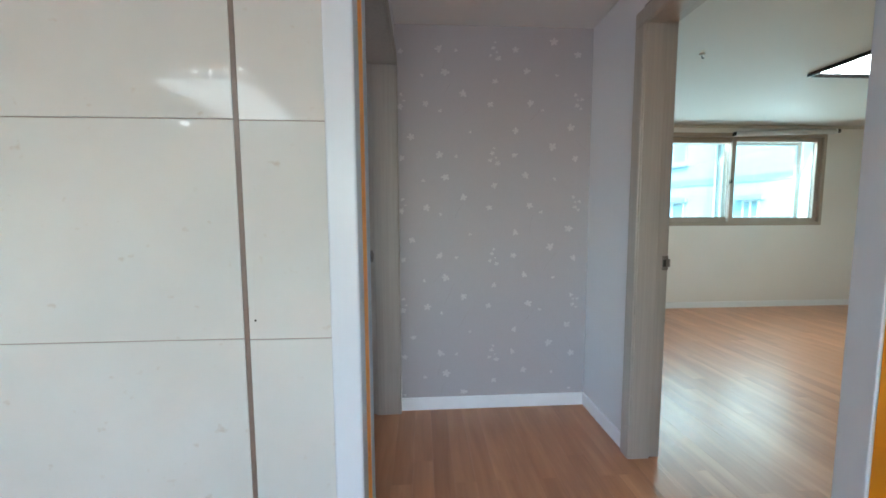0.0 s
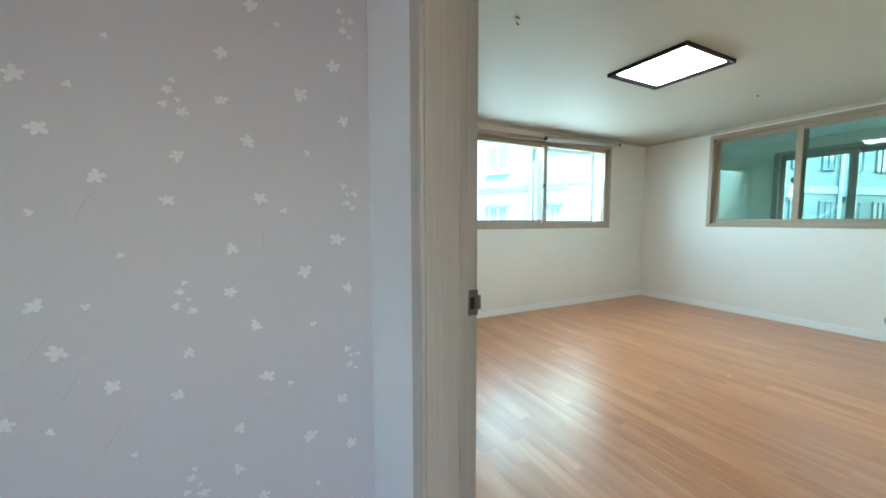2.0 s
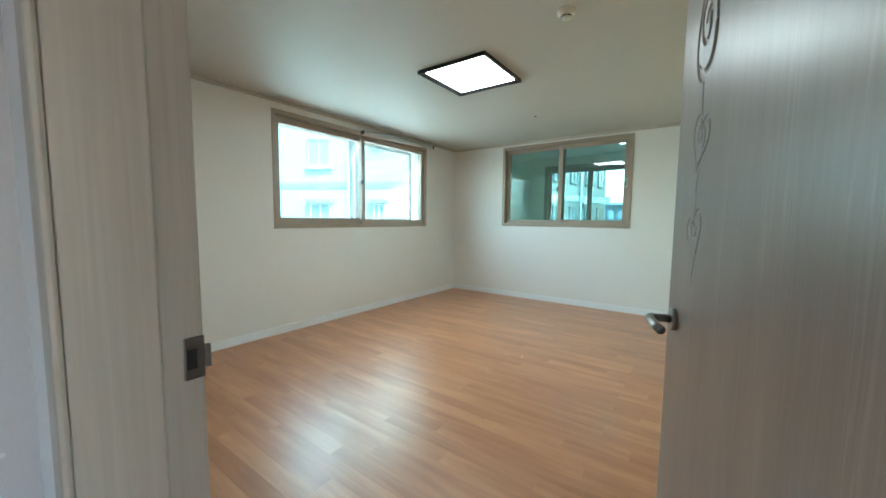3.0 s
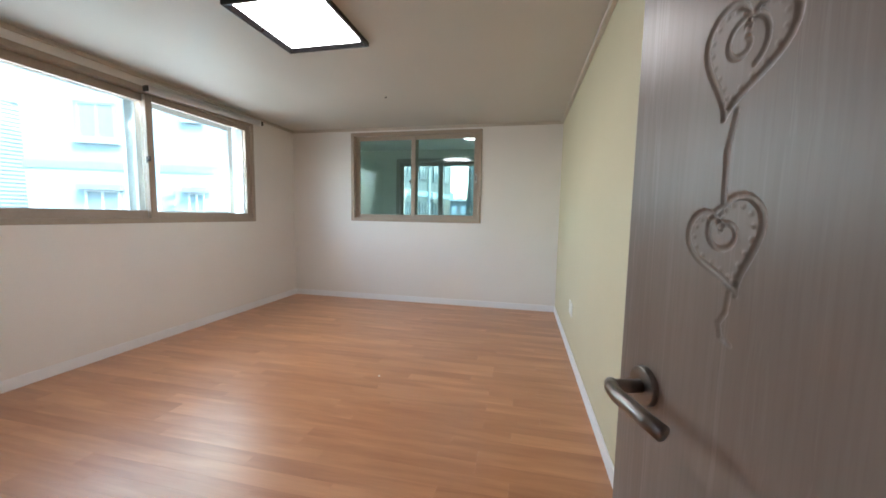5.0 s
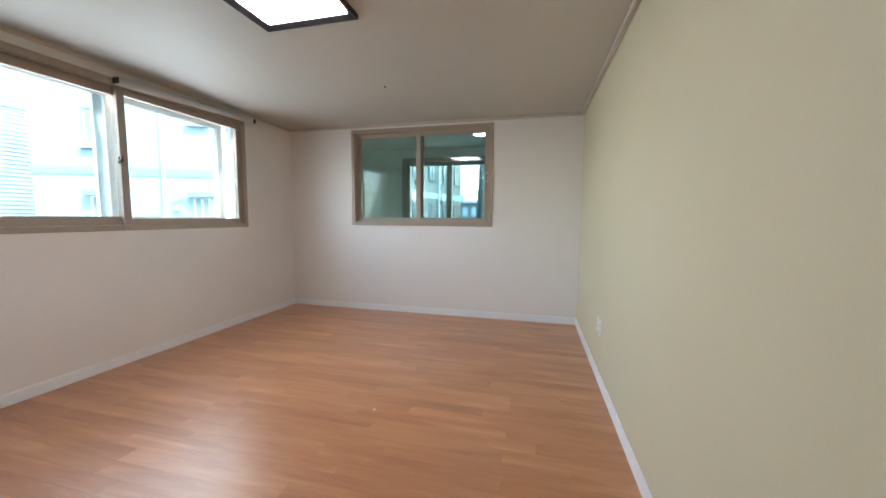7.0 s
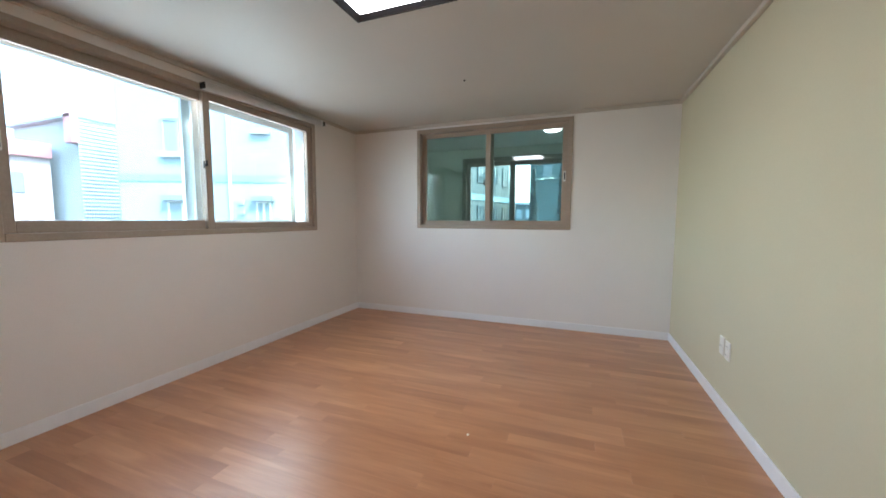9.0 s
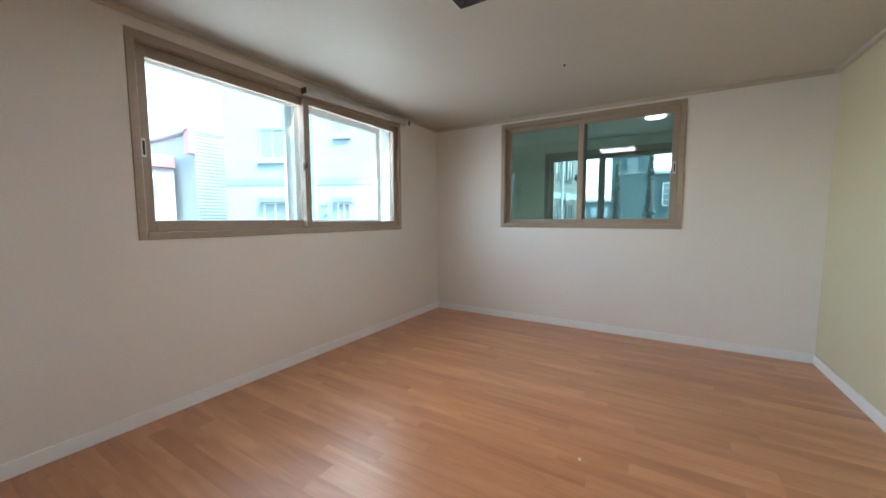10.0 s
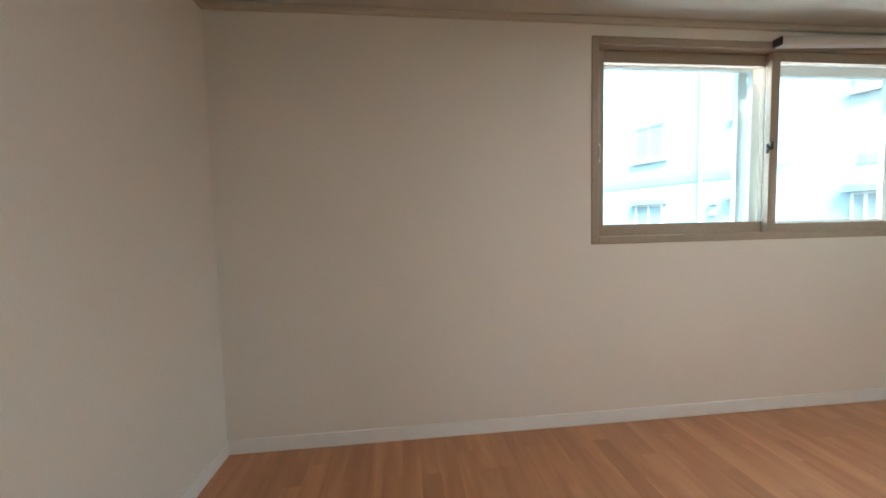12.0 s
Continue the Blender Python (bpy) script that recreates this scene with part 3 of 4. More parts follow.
for z0, z1 in zip(ZJ, ZJ[1:]):
    for x0, x1 in ((-1.60, -0.39), (-0.387, 0.773), (0.788, 1.0215)):
        dz = 0.003 if x1 < 0.79 else 0.0
        bx("tile", (x0, YT, max(0.001, z0 + 0.0015 + dz)), (x1, YT + 0.004, min(2.289, z1 - 0.0015 + dz)), M_TILE, tiles, 0.0008)


bm = bmesh.new()
cyl(bm, (0.806, YT - 0.0005, 0.894), (0.806, YT + 0.003, 0.894), 0.0035, 10)
part("drill_hole", bm, M_BLACK, tiles, "small dark drill hole")


# ---- windows ----
def sash(parent, lo, hi, axis, depth0, depth1, stile, mat, pane_mat, bottom=None, name="sash"):
    """A sash in a wall: lo, hi = (along, z) corners; axis 0 runs along x, 1 along y."""
    (a0, z0), (a1, z1) = lo, hi
    bt = bottom or stile

    def P(a, d, z):
        return (a, d, z) if axis == 0 else (d, a, z)
    bm = bmesh.new()
    for pa, pb in (((a0, z0), (a0 + stile, z1)), ((a1 - stile, z0), (a1, z1)), ((a0 + stile, z0), (a1 - stile, z0 + bt)), ((a0 + stile, z1 - stile), (a1 - stile, z1))):
        box(bm, P(pa[0], depth0, pa[1]), P(pb[0], depth1, pb[1]), 0.003, seg=1)
    s = part(name, bm, mat, parent)
    mid = (depth0 + depth1) / 2
    bm = bmesh.new()
    box(bm, P(a0 + stile - 0.008, mid - 0.003, z0 + bt - 0.008), P(a1 - stile + 0.008, mid + 0.003, z1 - stile + 0.008))
    part("pane", bm, pane_mat, s)
    return s


def frame_ring(parent, a, z, axis, d0, d1, w, mat, name="frame", bevel=0.004):
    def P(t, d, h):
        return (t, d, h) if axis == 0 else (d, t, h)
    bm = bmesh.new()
    for (p0, q0), (p1, q1) in (((a[0], z[0]), (a[0] + w, z[1])), ((a[1] - w, z[0]), (a[1], z[1])), ((a[0] + w, z[0]), (a[1] - w, z[0] + w)), ((a[0] + w, z[1] - w), (a[1] - w, z[1]))):
        box(bm, P(p0, d0, q0), P(p1, d1, q1), bevel, seg=1)
    return part(name, bm, mat, parent)


win = holder("window_1", (5.32, YN, WNZ[0]), "taupe double sliding window with white outer sashes", "window", "structure")
frame_ring(win, WNX, WNZ, 0, YN - 0.006, YN + 0.115, 0.045, M_TAUPE)
xm = 5.31
s1 = sash(win, (WNX[0] + 0.045, WNZ[0] + 0.045), (xm + 0.035, WNZ[1] - 0.045), 0, YN + 0.066, YN + 0.098, 0.068, M_TAUPE, M_GLASS)
s2 = sash(win, (xm - 0.04, WNZ[0] + 0.04), (WNX[1] - 0.045, WNZ[1] - 0.045), 0, YN + 0.022, YN + 0.056, 0.058, M_TAUPE, M_GLASS)
frame_ring(win, (WNX[0] + 0.002, WNX[1] - 0.002), (WNZ[0] + 0.002, WNZ[1] - 0.002), 0, YN + 0.117, YN + 0.245, 0.05, M_PVC, "outer_frame")
sash(win, (WNX[0] + 0.05, WNZ[0] + 0.05), (xm + 0.01, WNZ[1] - 0.05), 0, YN + 0.13, YN + 0.165, 0.065, M_PVC, M_GLASS, name="outer_sash")
sash(win, (xm - 0.10, WNZ[0] + 0.05), (WNX[1] - 0.13, WNZ[1] - 0.05), 0, YN + 0.185, YN + 0.22, 0.065, M_PVC, M_GLASS, name="outer_sash")


def crescent(parent, at, axis, mat):
    """Small turning lock between the sashes."""
    x, y, z = at
    bm = bmesh.new()
    box(bm, (x - 0.011, y - 0.012, z - 0.03), (x + 0.011, y, z + 0.03), 0.003)
    cyl(bm, (x, y - 0.03, z), (x, y - 0.01, z), 0.013, 20, bevel=0.003)
    box(bm, (x - 0.006, y - 0.034, z - 0.005), (x + 0.006, y - 0.022, z + 0.036), 0.003)
    if axis == 1:
        bmesh.ops.rotate(bm, verts=bm.verts, cent=(x, y, z), matrix=Matrix.Rotation(radians(-90), 3, "Z"))
    part("lock", bm, mat, parent, "crescent sash lock")


crescent(s2, (xm - 0.036, YN + 0.04, 1.64), 0, M_BLACK)
bx("interlock", (xm - 0.033, YN + 0.0615, WNZ[0] + 0.05), (xm + 0.034, YN + 0.0655, WNZ[1] - 0.05), M_PVC, s1, 0.001, "white interlock strip")
crescent(s1, (xm - 0.022, YN + 0.061, 1.64), 0, M_STEEL)


def pull(parent, at, axis):
    x, y, z = at
    d = (0.012, 0.006) if axis == 0 else (0.006, 0.012)
    o = bx("pull", (x - d[0], y - d[1], z - 0.055), (x + d[0], y + d[1], z + 0.055), M_PVC, parent, 0.002, "white flush pull")
    if axis == 0:
        bx("recess", (x - 0.006, y - 0.008, z - 0.04), (x + 0.006, y - 0.0062, z + 0.04), M_BLACK, o)
    else:
        bx("recess", (x - 0.008, y - 0.006, z - 0.04), (x - 0.0062, y + 0.006, z + 0.04), M_BLACK, o)


pull(s1, (WNX[0] + 0.075, YN + 0.063, 1.62), 0)

win2 = holder("window_2", (XE, 4.17, WEZ[0]), "taupe sliding window with green glass onto the balcony", "window", "structure")
frame_ring(win2, WEY, WEZ, 1, XE - 0.012, XE + 0.158, 0.045, M_TAUPE)
ym = 4.175
e1 = sash(win2, (ym - 0.04, WEZ[0] + 0.045), (WEY[1] - 0.045, WEZ[1] - 0.045), 1, XE + 0.066, XE + 0.098, 0.05, M_TAUPE, M_GREEN)
e2 = sash(win2, (WEY[0] + 0.045, WEZ[0] + 0.04), (ym + 0.04, WEZ[1] - 0.045), 1, XE + 0.022, XE + 0.056, 0.058, M_TAUPE, M_GREEN)
pull(e2, (XE + 0.02, WEY[0] + 0.075, 1.68), 1)
crescent(e1, (XE + 0.065, ym + 0.06, 1.64), 1, M_BLACK)

# roller blind rolled up over the right half of the window
blind = holder("roller_blind", (5.9, YN - 0.03, 2.24), "rolled-up grey roller blind with black end brackets over the window", "blind")
bm = bmesh.new()
cyl(bm, (5.245, YN - 0.037, 2.238), (6.57, YN - 0.037, 2.283), 0.033, 32)
part("roll", bm, M_BLIND, blind, "rolled grey fabric", True)
bx("bracket", (5.232, YN - 0.06, 2.214), (5.244, YN - 0.0065, 2.262), M_BLACK, blind, 0.003, "black plastic bracket")
bx("bracket", (6.5705, YN - 0.064, 2.25), (6.602, YN - 0.0065, 2.312), M_PVC, blind, 0.004, "white plastic bracket")
bx("end_cap", (6.6025, YN - 0.062, 2.262), (6.645, YN - 0.014, 2.308), M_BLACK, blind, 0.006, "black chain drum")

# ---- ceiling fittings ----
lamp = holder("ceiling_light", (4.749, 4.087, H), "square flush LED ceiling light with black frame, switched on", "ceiling light")
LX, LY = (4.438, 5.048), (3.795, 4.397)
bm = bmesh.new()
w = 0.045
rings = []
for inset, z in ((0.0, H), (0.0, H - 0.026), (0.003, H - 0.029), (0.013, H - 0.029), (0.016, H - 0.027), (w, H - 0.009), (w, H)):
    rings.append([bm.verts.new((x, y, z)) for x, y in ((LX[0] + inset, LY[0] + inset), (LX[1] - inset, LY[0] + inset), (LX[1] - inset, LY[1] - inset), (LX[0] + inset, LY[1] - inset))])
for r0, r1 in zip(rings, rings[1:]):
    for k in range(4):
        bm.faces.new((r0[k], r0[(k + 1) % 4], r1[(k + 1) % 4], r1[k]))
part("frame", bm, M_GLOSSBLACK, lamp, "black metal frame")
bx("diffuser", (LX[0] + w, LY[0] + w, H - 0.012), (LX[1] - w, LY[1] - w, H - 0.001), M_LAMP, lamp, 0, "glowing white diffuser")

det = holder("smoke_detector", (4.29, 3.197, H), "round white smoke detector on the ceiling", "smoke detector")
bm = bmesh.new()
cyl(bm, (4.29, 3.197, H - 0.016), (4.29, 3.197, H), 0.05, 32, bevel=0.004)
part("base", bm, M_PLASTIC, det, smooth=True)
bm = bmesh.new()
cyl(bm, (4.29, 3.197, H - 0.030), (4.29, 3.197, H - 0.016), 0.031, 28, r2=0.039)
part("chamber", bm, M_PLASTIC, det, smooth=True)
for k in range(8):
    a = math.pi * k / 4
    bm = bmesh.new()
    box(bm, (-0.003, -0.009, -0.0035), (0.003, 0.009, 0.0035))
    bmesh.ops.transform(bm, matrix=Matrix.Translation((4.29 + 0.0262 * math.cos(a), 3.197 + 0.0262 * math.sin(a), H - 0.0335)) @ Matrix.Rotation(a, 4, "Z"), verts=bm.verts)
    part("vent", bm, M_BLACK, det, "dark air slot")
bm = bmesh.new()
cyl(bm, (4.29, 3.197, H - 0.037), (4.29, 3.197, H - 0.030), 0.0255, 28)
cyl(bm, (4.29, 3.197, H - 0.043), (4.29, 3.197, H - 0.037), 0.023, 28, r2=0.029)
part("cap", bm, M_PLASTIC, det, smooth=True)
hook = holder("ceiling_hook", (3.295, 4.098, H), "small white ceiling hook with a dark tip", "hook")
bm = bmesh.new()
cyl(bm, (3.295, 4.098, H - 0.01), (3.295, 4.098, H), 0.017, 20, bevel=0.002)
part("plate", bm, M_PLASTIC, hook, smooth=True)
bm = bmesh.new()
sweep(bm, [(3.295, 4.098, H - 0.008), (3.295, 4.098, H - 0.022), (3.3, 4.098, H - 0.03), (3.31, 4.098, H - 0.028)], 0.004, 8)
part("hook", bm, M_BLACK, hook, "dark metal tip", True)
bm = bmesh.new()
cyl(bm, (6.12, 4.096, H - 0.01), (6.12, 4.096, H), 0.009, 14, bevel=0.002)
solid("ceiling_screw", bm, M_BLACK, "small dark screw head in the ceiling", "screw")


# ---- wall sockets ----
def socket(x, z, kind):
    o = holder("wall_socket", (x, YS, z), "white double wall socket on the yellow wall" if kind else "white aerial outlet plate on the yellow wall", "socket", group="sockets on the yellow wall")
    bx("plate", (x - 0.036, YS, z - 0.058), (x + 0.036, YS + 0.009, z + 0.058), M_PLASTIC, o, 0.003)
    for dz in ((-0.026, 0.026) if kind else (0.0,)):
        bm = bmesh.new()
        cyl(bm, (x, YS + 0.008, z + dz), (x, YS + 0.012, z + dz), 0.02 if kind else 0.014, 24, bevel=0.001)
        ins = part("insert", bm, M_PLASTIC, o)
        for dx in (-0.008, 0.008):
            bm = bmesh.new()
            cyl(bm, (x + dx, YS + 0.011, z + dz), (x + dx, YS + 0.0125, z + dz), 0.0028, 10)
            part("hole", bm, M_BLACK, ins)


socket(5.852, 0.405, 1)
socket(5.945, 0.41, 0)

# ---- wallpaper print in the hall ----
FLOWERS = ((0.304, 1.56, 1), (0.403, 1.55, 0.5), (0.082, 1.54, 0.8), (0.619, 1.57, 0.6), (0.651, 1.51, 0.7), (0.751, 1.56, 0.8), (0.98, 1.61, 1.1), (1.125, 1.54, 0.9), (0.82, 1.44, 0.9), (0.337, 1.43, 1.1), (0.207, 1.41, 0.5), (0.634, 1.38, 0.8), (0.445, 1.31, 1), (0.846, 1.26, 1), (0.226, 1.25, 0.9), (0.602, 1.25, 0.9), (0.31, 1.21, 0.5), (0.083, 1.3, 0.5), (0.076, 1.23, 0.8), (1.118, 1.31, 0.5), (1.128, 1.25, 0.6), (0.92, 1.22, 0.5), (1.092, 1.12, 1), (0.761, 1.1, 0.9), (0.139, 1.06, 0.9), (1.0, 1.42, 0.5), (0.486, 1.09, 0.4), (0.606, 1.528, 0.5), (0.631, 1.6, 0.4), (0.642, 1.545, 0.35), (1.156, 1.285, 0.5), (1.15, 1.232, 0.45), (1.13, 1.283, 0.35), (0.05, 1.285, 0.45), (0.058, 1.262, 0.4), (0.098, 1.264, 0.35))
rng = random.Random(5)
bm = bmesh.new()
bs = bmesh.new()
for rep in range(-2, 3):
    for fx, fz, fs in FLOWERS:
        z = fz + rep * 0.601
        if not 0.09 < z < HH - 0.05:
            continue
        r = 0.0255 * fs
        turn = rng.uniform(0, 6.28)
        lobes = 5 if fs > 0.55 else 3
        wob = [rng.choice((0.45, 0.85, 1.0, 1.1, 1.2)) for _ in range(lobes)]
        ring = []
        for k in range(lobes * 8):
            a = 2 * math.pi * k / (lobes * 8)
            rad = r * (0.4 + 0.6 * abs(math.sin(a * lobes / 2)) ** 0.9 * wob[k // 8]) * rng.uniform(0.9, 1.06)
            ring.append(bm.verts.new((HX0 + fx - 0.05 + rad * math.cos(a + turn), HYN - 0.0006, z + 0.86 * rad * math.sin(a + turn))))
        bm.faces.new(ring)
        if 0.95 < fs and rng.random() < 0.75:
            px, pz = fx + rng.uniform(-0.02, 0.06), z - rng.uniform(0.03, 0.08)
            a = rng.choice((-2.3, -2.0, -1.8, -1.0))
            n = rng.choice((5, 7, 10))
            for k in range(n):
                a += rng.uniform(-0.16, 0.2)
                qx, qz = px + 0.014 * math.cos(a), pz + 0.014 * math.sin(a)
                w0 = 0.0016 * (1 - 0.4 * abs(2 * k / n - 1))
                if 0.06 < qx < 1.19 and qz > 0.09:
                    bs.faces.new([bs.verts.new((HX0 + q - 0.05, HYN - 0.0003, t_)) for q, t_ in ((px - w0, pz), (qx - w0, qz), (qx + w0, qz), (px + w0, pz))])
                px, pz = qx, qz
solid("wall_print_blossom", bm, M_PRINT, "white blossom print on the hall wallpaper", "wallpaper print", "structure")
solid("wall_print_twigs", bs, M_STEM, "thin grey twig print on the hall wallpaper", "wallpaper print", "structure")

# ---- living area lights (behind the camera, mirrored in the tiles) ----
bx("ceiling_light_living", (-0.8, -0.66, HH - 0.02), (-0.12, 0.6, HH), M_LAMP2, None, 0.004, "long flush LED panel light, switched on", "ceiling light")
for x, y, r in ((-1.43, -0.74, 0.045), (-1.69, -1.74, 0.035), (-0.80, -1.71, 0.035), (-0.39, 0.77, 0.012), (-0.28, 0.77, 0.012), (-0.16, 0.78, 0.012), (-0.04, 0.78, 0.012)):
    bm = bmesh.new()
    cyl(bm, (x, y, HH - 0.012), (x, y, HH), r, 20)
    solid("downlight", bm, M_SPOT, "small round recessed downlight, switched on", "downlight", group="living downlights")

# ---- balcony behind the east window ----
wall("wall_balcony_outer", (BX, 2.15, 0), (BX + 0.2, 6.215, 2.6), M_BALC, (1, 2.75, 5.02, 0.95, 2.21), "greenish painted balcony wall with a wide window")
wall("wall_balcony_north", (XE + 0.16, YN - 0.05, 0), (BX, YN + 0.25, 2.6), M_BALC, None, "greenish painted end wall of the balcony")
wall("wall_balcony_south", (XE + 0.16, 2.0, 0), (BX + 0.2, 2.15, 2.6), M_BALC, None, "greenish painted end wall of the balcony")
slab("ceiling_balcony", (XE + 0.16, 2.0, 2.36), (BX + 0.2, YN + 0.25, 2.55), M_BALC, "painted balcony ceiling", "ceiling")
slab("floor_balcony", (XE + 0.16, 2.0, -0.25), (BX + 0.2, YN + 0.25, -0.02), M_GROUT, "grey balcony floor", "floor")
win3 = holder("window_3", (BX, 3.9, 0.95), "dark taupe balcony sliding window", "window", "structure")
frame_ring(win3, (2.75, 5.02), (0.95, 2.21), 1, BX - 0.02, BX + 0.16, 0.07, M_DARKFRAME)
sash(win3, (4.15, 1.02), (4.95, 2.14), 1, BX + 0.03, BX + 0.065, 0.06, M_DARKFRAME, M_GLASS)
sash(win3, (2.82, 1.02), (4.25, 2.14), 1, BX + 0.075, BX + 0.11, 0.06, M_DARKFRAME, M_GLASS)
rl = holder("round_ceiling_light", (8.09, 3.55, 2.36), "round white balcony ceiling light, switched on", "ceiling light")
bm = bmesh.new()
cyl(bm, (8.09, 3.53, 2.344), (8.09, 3.53, 2.36), 0.102, 40, bevel=0.006)
part("diffuser", bm, M_LAMP3, rl, "glowing white diffuser", True)

# ---- outdoors ----
GZ = -5.6
bx("ground", (-300, -300, GZ - 0.3), (400, 400, GZ), M_GROUND, None, 0, "grey asphalt ground between the houses", "ground", "structure")


def local(p, q):
    """Pose with its x axis along the foot line p to q; the house lies on its +y side."""
    d = Vector((q[0] - p[0], q[1] - p[1], 0))
    return Matrix.Translation((p[0], p[1], 0)) @ Matrix.Rotation(math.atan2(d.y, d.x), 4, "Z"), d.length


def placed(ob, m):
    ob.matrix_basis = m
    bpy.context.view_layer.update()
    return ob


def kid(name, lo, hi, mat, parent, bevel=0.0, label=""):
    bm = bmesh.new()
    box(bm, lo, hi, bevel)
    ob = new(name, finish(name, bm, mat))
    ob.parent = parent
    return tagged(ob, label)


def house_window(parent, x, z, w, h, hood=True, sill=True, rim=None, pane=None):
    """A two-pane window on a facade that looks along -y of its house."""
    wn_ = kid("window", (x, -0.03, z), (x + w, 0.0, z + h), pane or M_WINDARK, parent)
    for lo, hi in (((x, z), (x + 0.05, z + h)), ((x + w - 0.05, z), (x + w, z + h)), ((x + 0.05, z), (x + w - 0.05, z + 0.05)), ((x + 0.05, z + h - 0.05), (x + w - 0.05, z + h)), ((x + w / 2 - 0.025, z + 0.05), (x + w / 2 + 0.025, z + h - 0.05))):
        kid("frame", (lo[0], -0.06, lo[1]), (hi[0], -0.031, hi[1]), rim or M_PVC, wn_)
    if sill:
        kid("sill", (x - 0.08, -0.12, z - 0.14), (x + w + 0.08, 0.0, z - 0.002), M_SILL, wn_)
    if hood:
        kid("hood", (x - 0.1, -0.22, z + h + 0.002), (x + w + 0.1, 0.0, z + h + 0.16), M_HOOD, wn_)
    return wn_


# house to the north: long pale facade with a blue storey band
m, ln = local((9.95, 16.2), (13.6, 8.8))
b1 = placed(holder("apartment_house", (0, 0, 0), "pale rendered apartment house with blue storey band", "house"), m)
kid("wall", (0, 0.0, GZ), (ln, 9, 8.2), M_FACADE, b1, 0.02)
kid("band", (-0.02, -0.025, 2.34), (ln + 0.02, 0.0, 2.56), M_BAND, b1, 0, "blue painted band")
kid("roof_edge", (-0.15, -0.15, 8.2), (ln + 0.15, 9.1, 8.35), M_SILL, b1)
for zb in (1.0, -2.0):
    for xa, wd in ((1.36, 0.85), (3.95, 0.45), (6.04, 0.44)):
        house_window(b1, xa, zb, wd, 0.75)
for xa, zb, wd, ht in ((1.30, 3.2, 0.92, 1.0), (3.95, 3.95, 0.42, 0.7), (6.04, 3.95, 0.42, 0.7)):
    house_window(b1, xa, zb, wd, ht, hood=False, rim=M_SILL)
    kid("lintel", (xa - 0.03, -0.075, zb + ht + 0.002), (xa + wd + 0.03, 0.0, zb + ht + 0.06), M_SILL, b1)
bm = bmesh.new()
cyl(bm, (3.2, -0.06, GZ), (3.2, -0.06, 8.2), 0.04, 10)
ob = new("drainpipe", finish("drainpipe", bm, M_PVC))
ob.parent = b1
kid("meter_box", (3.45, -0.12, 1.35), (3.6, 0, 1.5), M_SILL, b1)
kid("meter_box", (3.45, -0.12, 1.65), (3.6, 0, 1.8), M_SILL, b1)

# its flank towards the east window, shade put into the render colour
m, ln = local((13.6, 8.8), (22.6, 6.72))
b2 = placed(holder("apartment_block", (0, 0, 0), "weathered apartment block, coloured dark for shade, with many windows", "house"), m)
kid("wall", (0.1, 0.0, GZ), (ln, 7, 5.0), M_FACADE_SHADED, b2, 0.02)
kid("band", (0.1, -0.03, 2.1), (ln + 0.02, 0.0, 2.35), M_BAND, b2)
for xa in (1.0, 2.6, 4.2, 5.6, 7.0, 8.3):
    for zb in (-1.5, 0.9, 2.9):
        house_window(b2, xa, zb, 0.62, 0.95, hood=False, sill=False, rim=M_FACADE_SHADED, pane=M_WINDEEP)

# corrugated shed with a red verge, far left through the north window
b3 = holder("corrugated_shed", (12.5, 22, GZ), "grey corrugated steel building with a red verge", "house")
bm = bmesh.new()
n = 70
prof = [(GZ + (5.2 - GZ) * k / (n * 2), 22.0 - (0.025 if k % 2 else 0.0)) for k in range(n * 2 + 1)]
vl, vr = [bm.verts.new((11.66, y, z)) for z, y in prof], [bm.verts.new((15.5, y, z)) for z, y in prof]
for k in range(n * 2):
    bm.faces.new((vl[k], vr[k], vr[k + 1], vl[k + 1]))
part("cladding", bm, M_SHEET, b3)
bx("body", (11.68, 22.06, GZ), (15.5, 27, 5.18), M_SHEET, b3)
bx("verge", (11.42, 21.9, 4.2), (11.66, 22.4, 5.36), M_RED, b3, 0.01, "red sheet-metal verge")
bx("roof", (11.42, 21.95, 5.2), (15.6, 27.1, 5.3), M_SHEET, b3)
b4 = holder("low_house", (8.5, 24, GZ), "low weathered pink house with a faded red roof", "house")
bx("wall", (5.0, 23.5, GZ), (11.4, 28, 3.6), M_PINK, b4, 0.02)
bx("roof", (4.8, 23.3, 3.6), (11.41, 28.2, 4.2), M_RED, b4, 0.05)
bx("window", (9.9, 23.46, 2.2), (10.6, 23.499, 3.0), M_WINDARK, b4)

# dark green house seen through the balcony window
b5 = holder("dark_green_house", (20, 1.5, GZ), "dark green rendered house with a white barred window", "house")
bx("wall", (18, -3.5, GZ), (24, 5.05, 2.75), M_DKGREEN, b5, 0.02)
bx("roof_edge", (17.9, -3.6, 2.751), (24.1, 3.84, 2.85), M_SILL, b5)
up = bx("upper_storey", (18.0, 3.85, 2.751), (24, 5.05, 3.6), M_DKGREEN, b5, 0.02)
bx("roof_edge", (17.92, 3.8, 3.601), (24.05, 5.1, 3.68), M_DKGREEN, up)
bx("window", (17.97, 4.2, 2.85), (17.999, 4.55, 3.35), M_WINDEEP, up)
gw = bx("window", (17.96, 3.06, 1.63), (17.999, 3.41, 2.42), M_WINDEEP, b5)
for z0 in (1.63, 1.83, 2.03, 2.23, 2.40):
    bx("bar", (17.93, 3.06, z0), (17.958, 3.41, z0 + 0.025), M_PVC, gw)
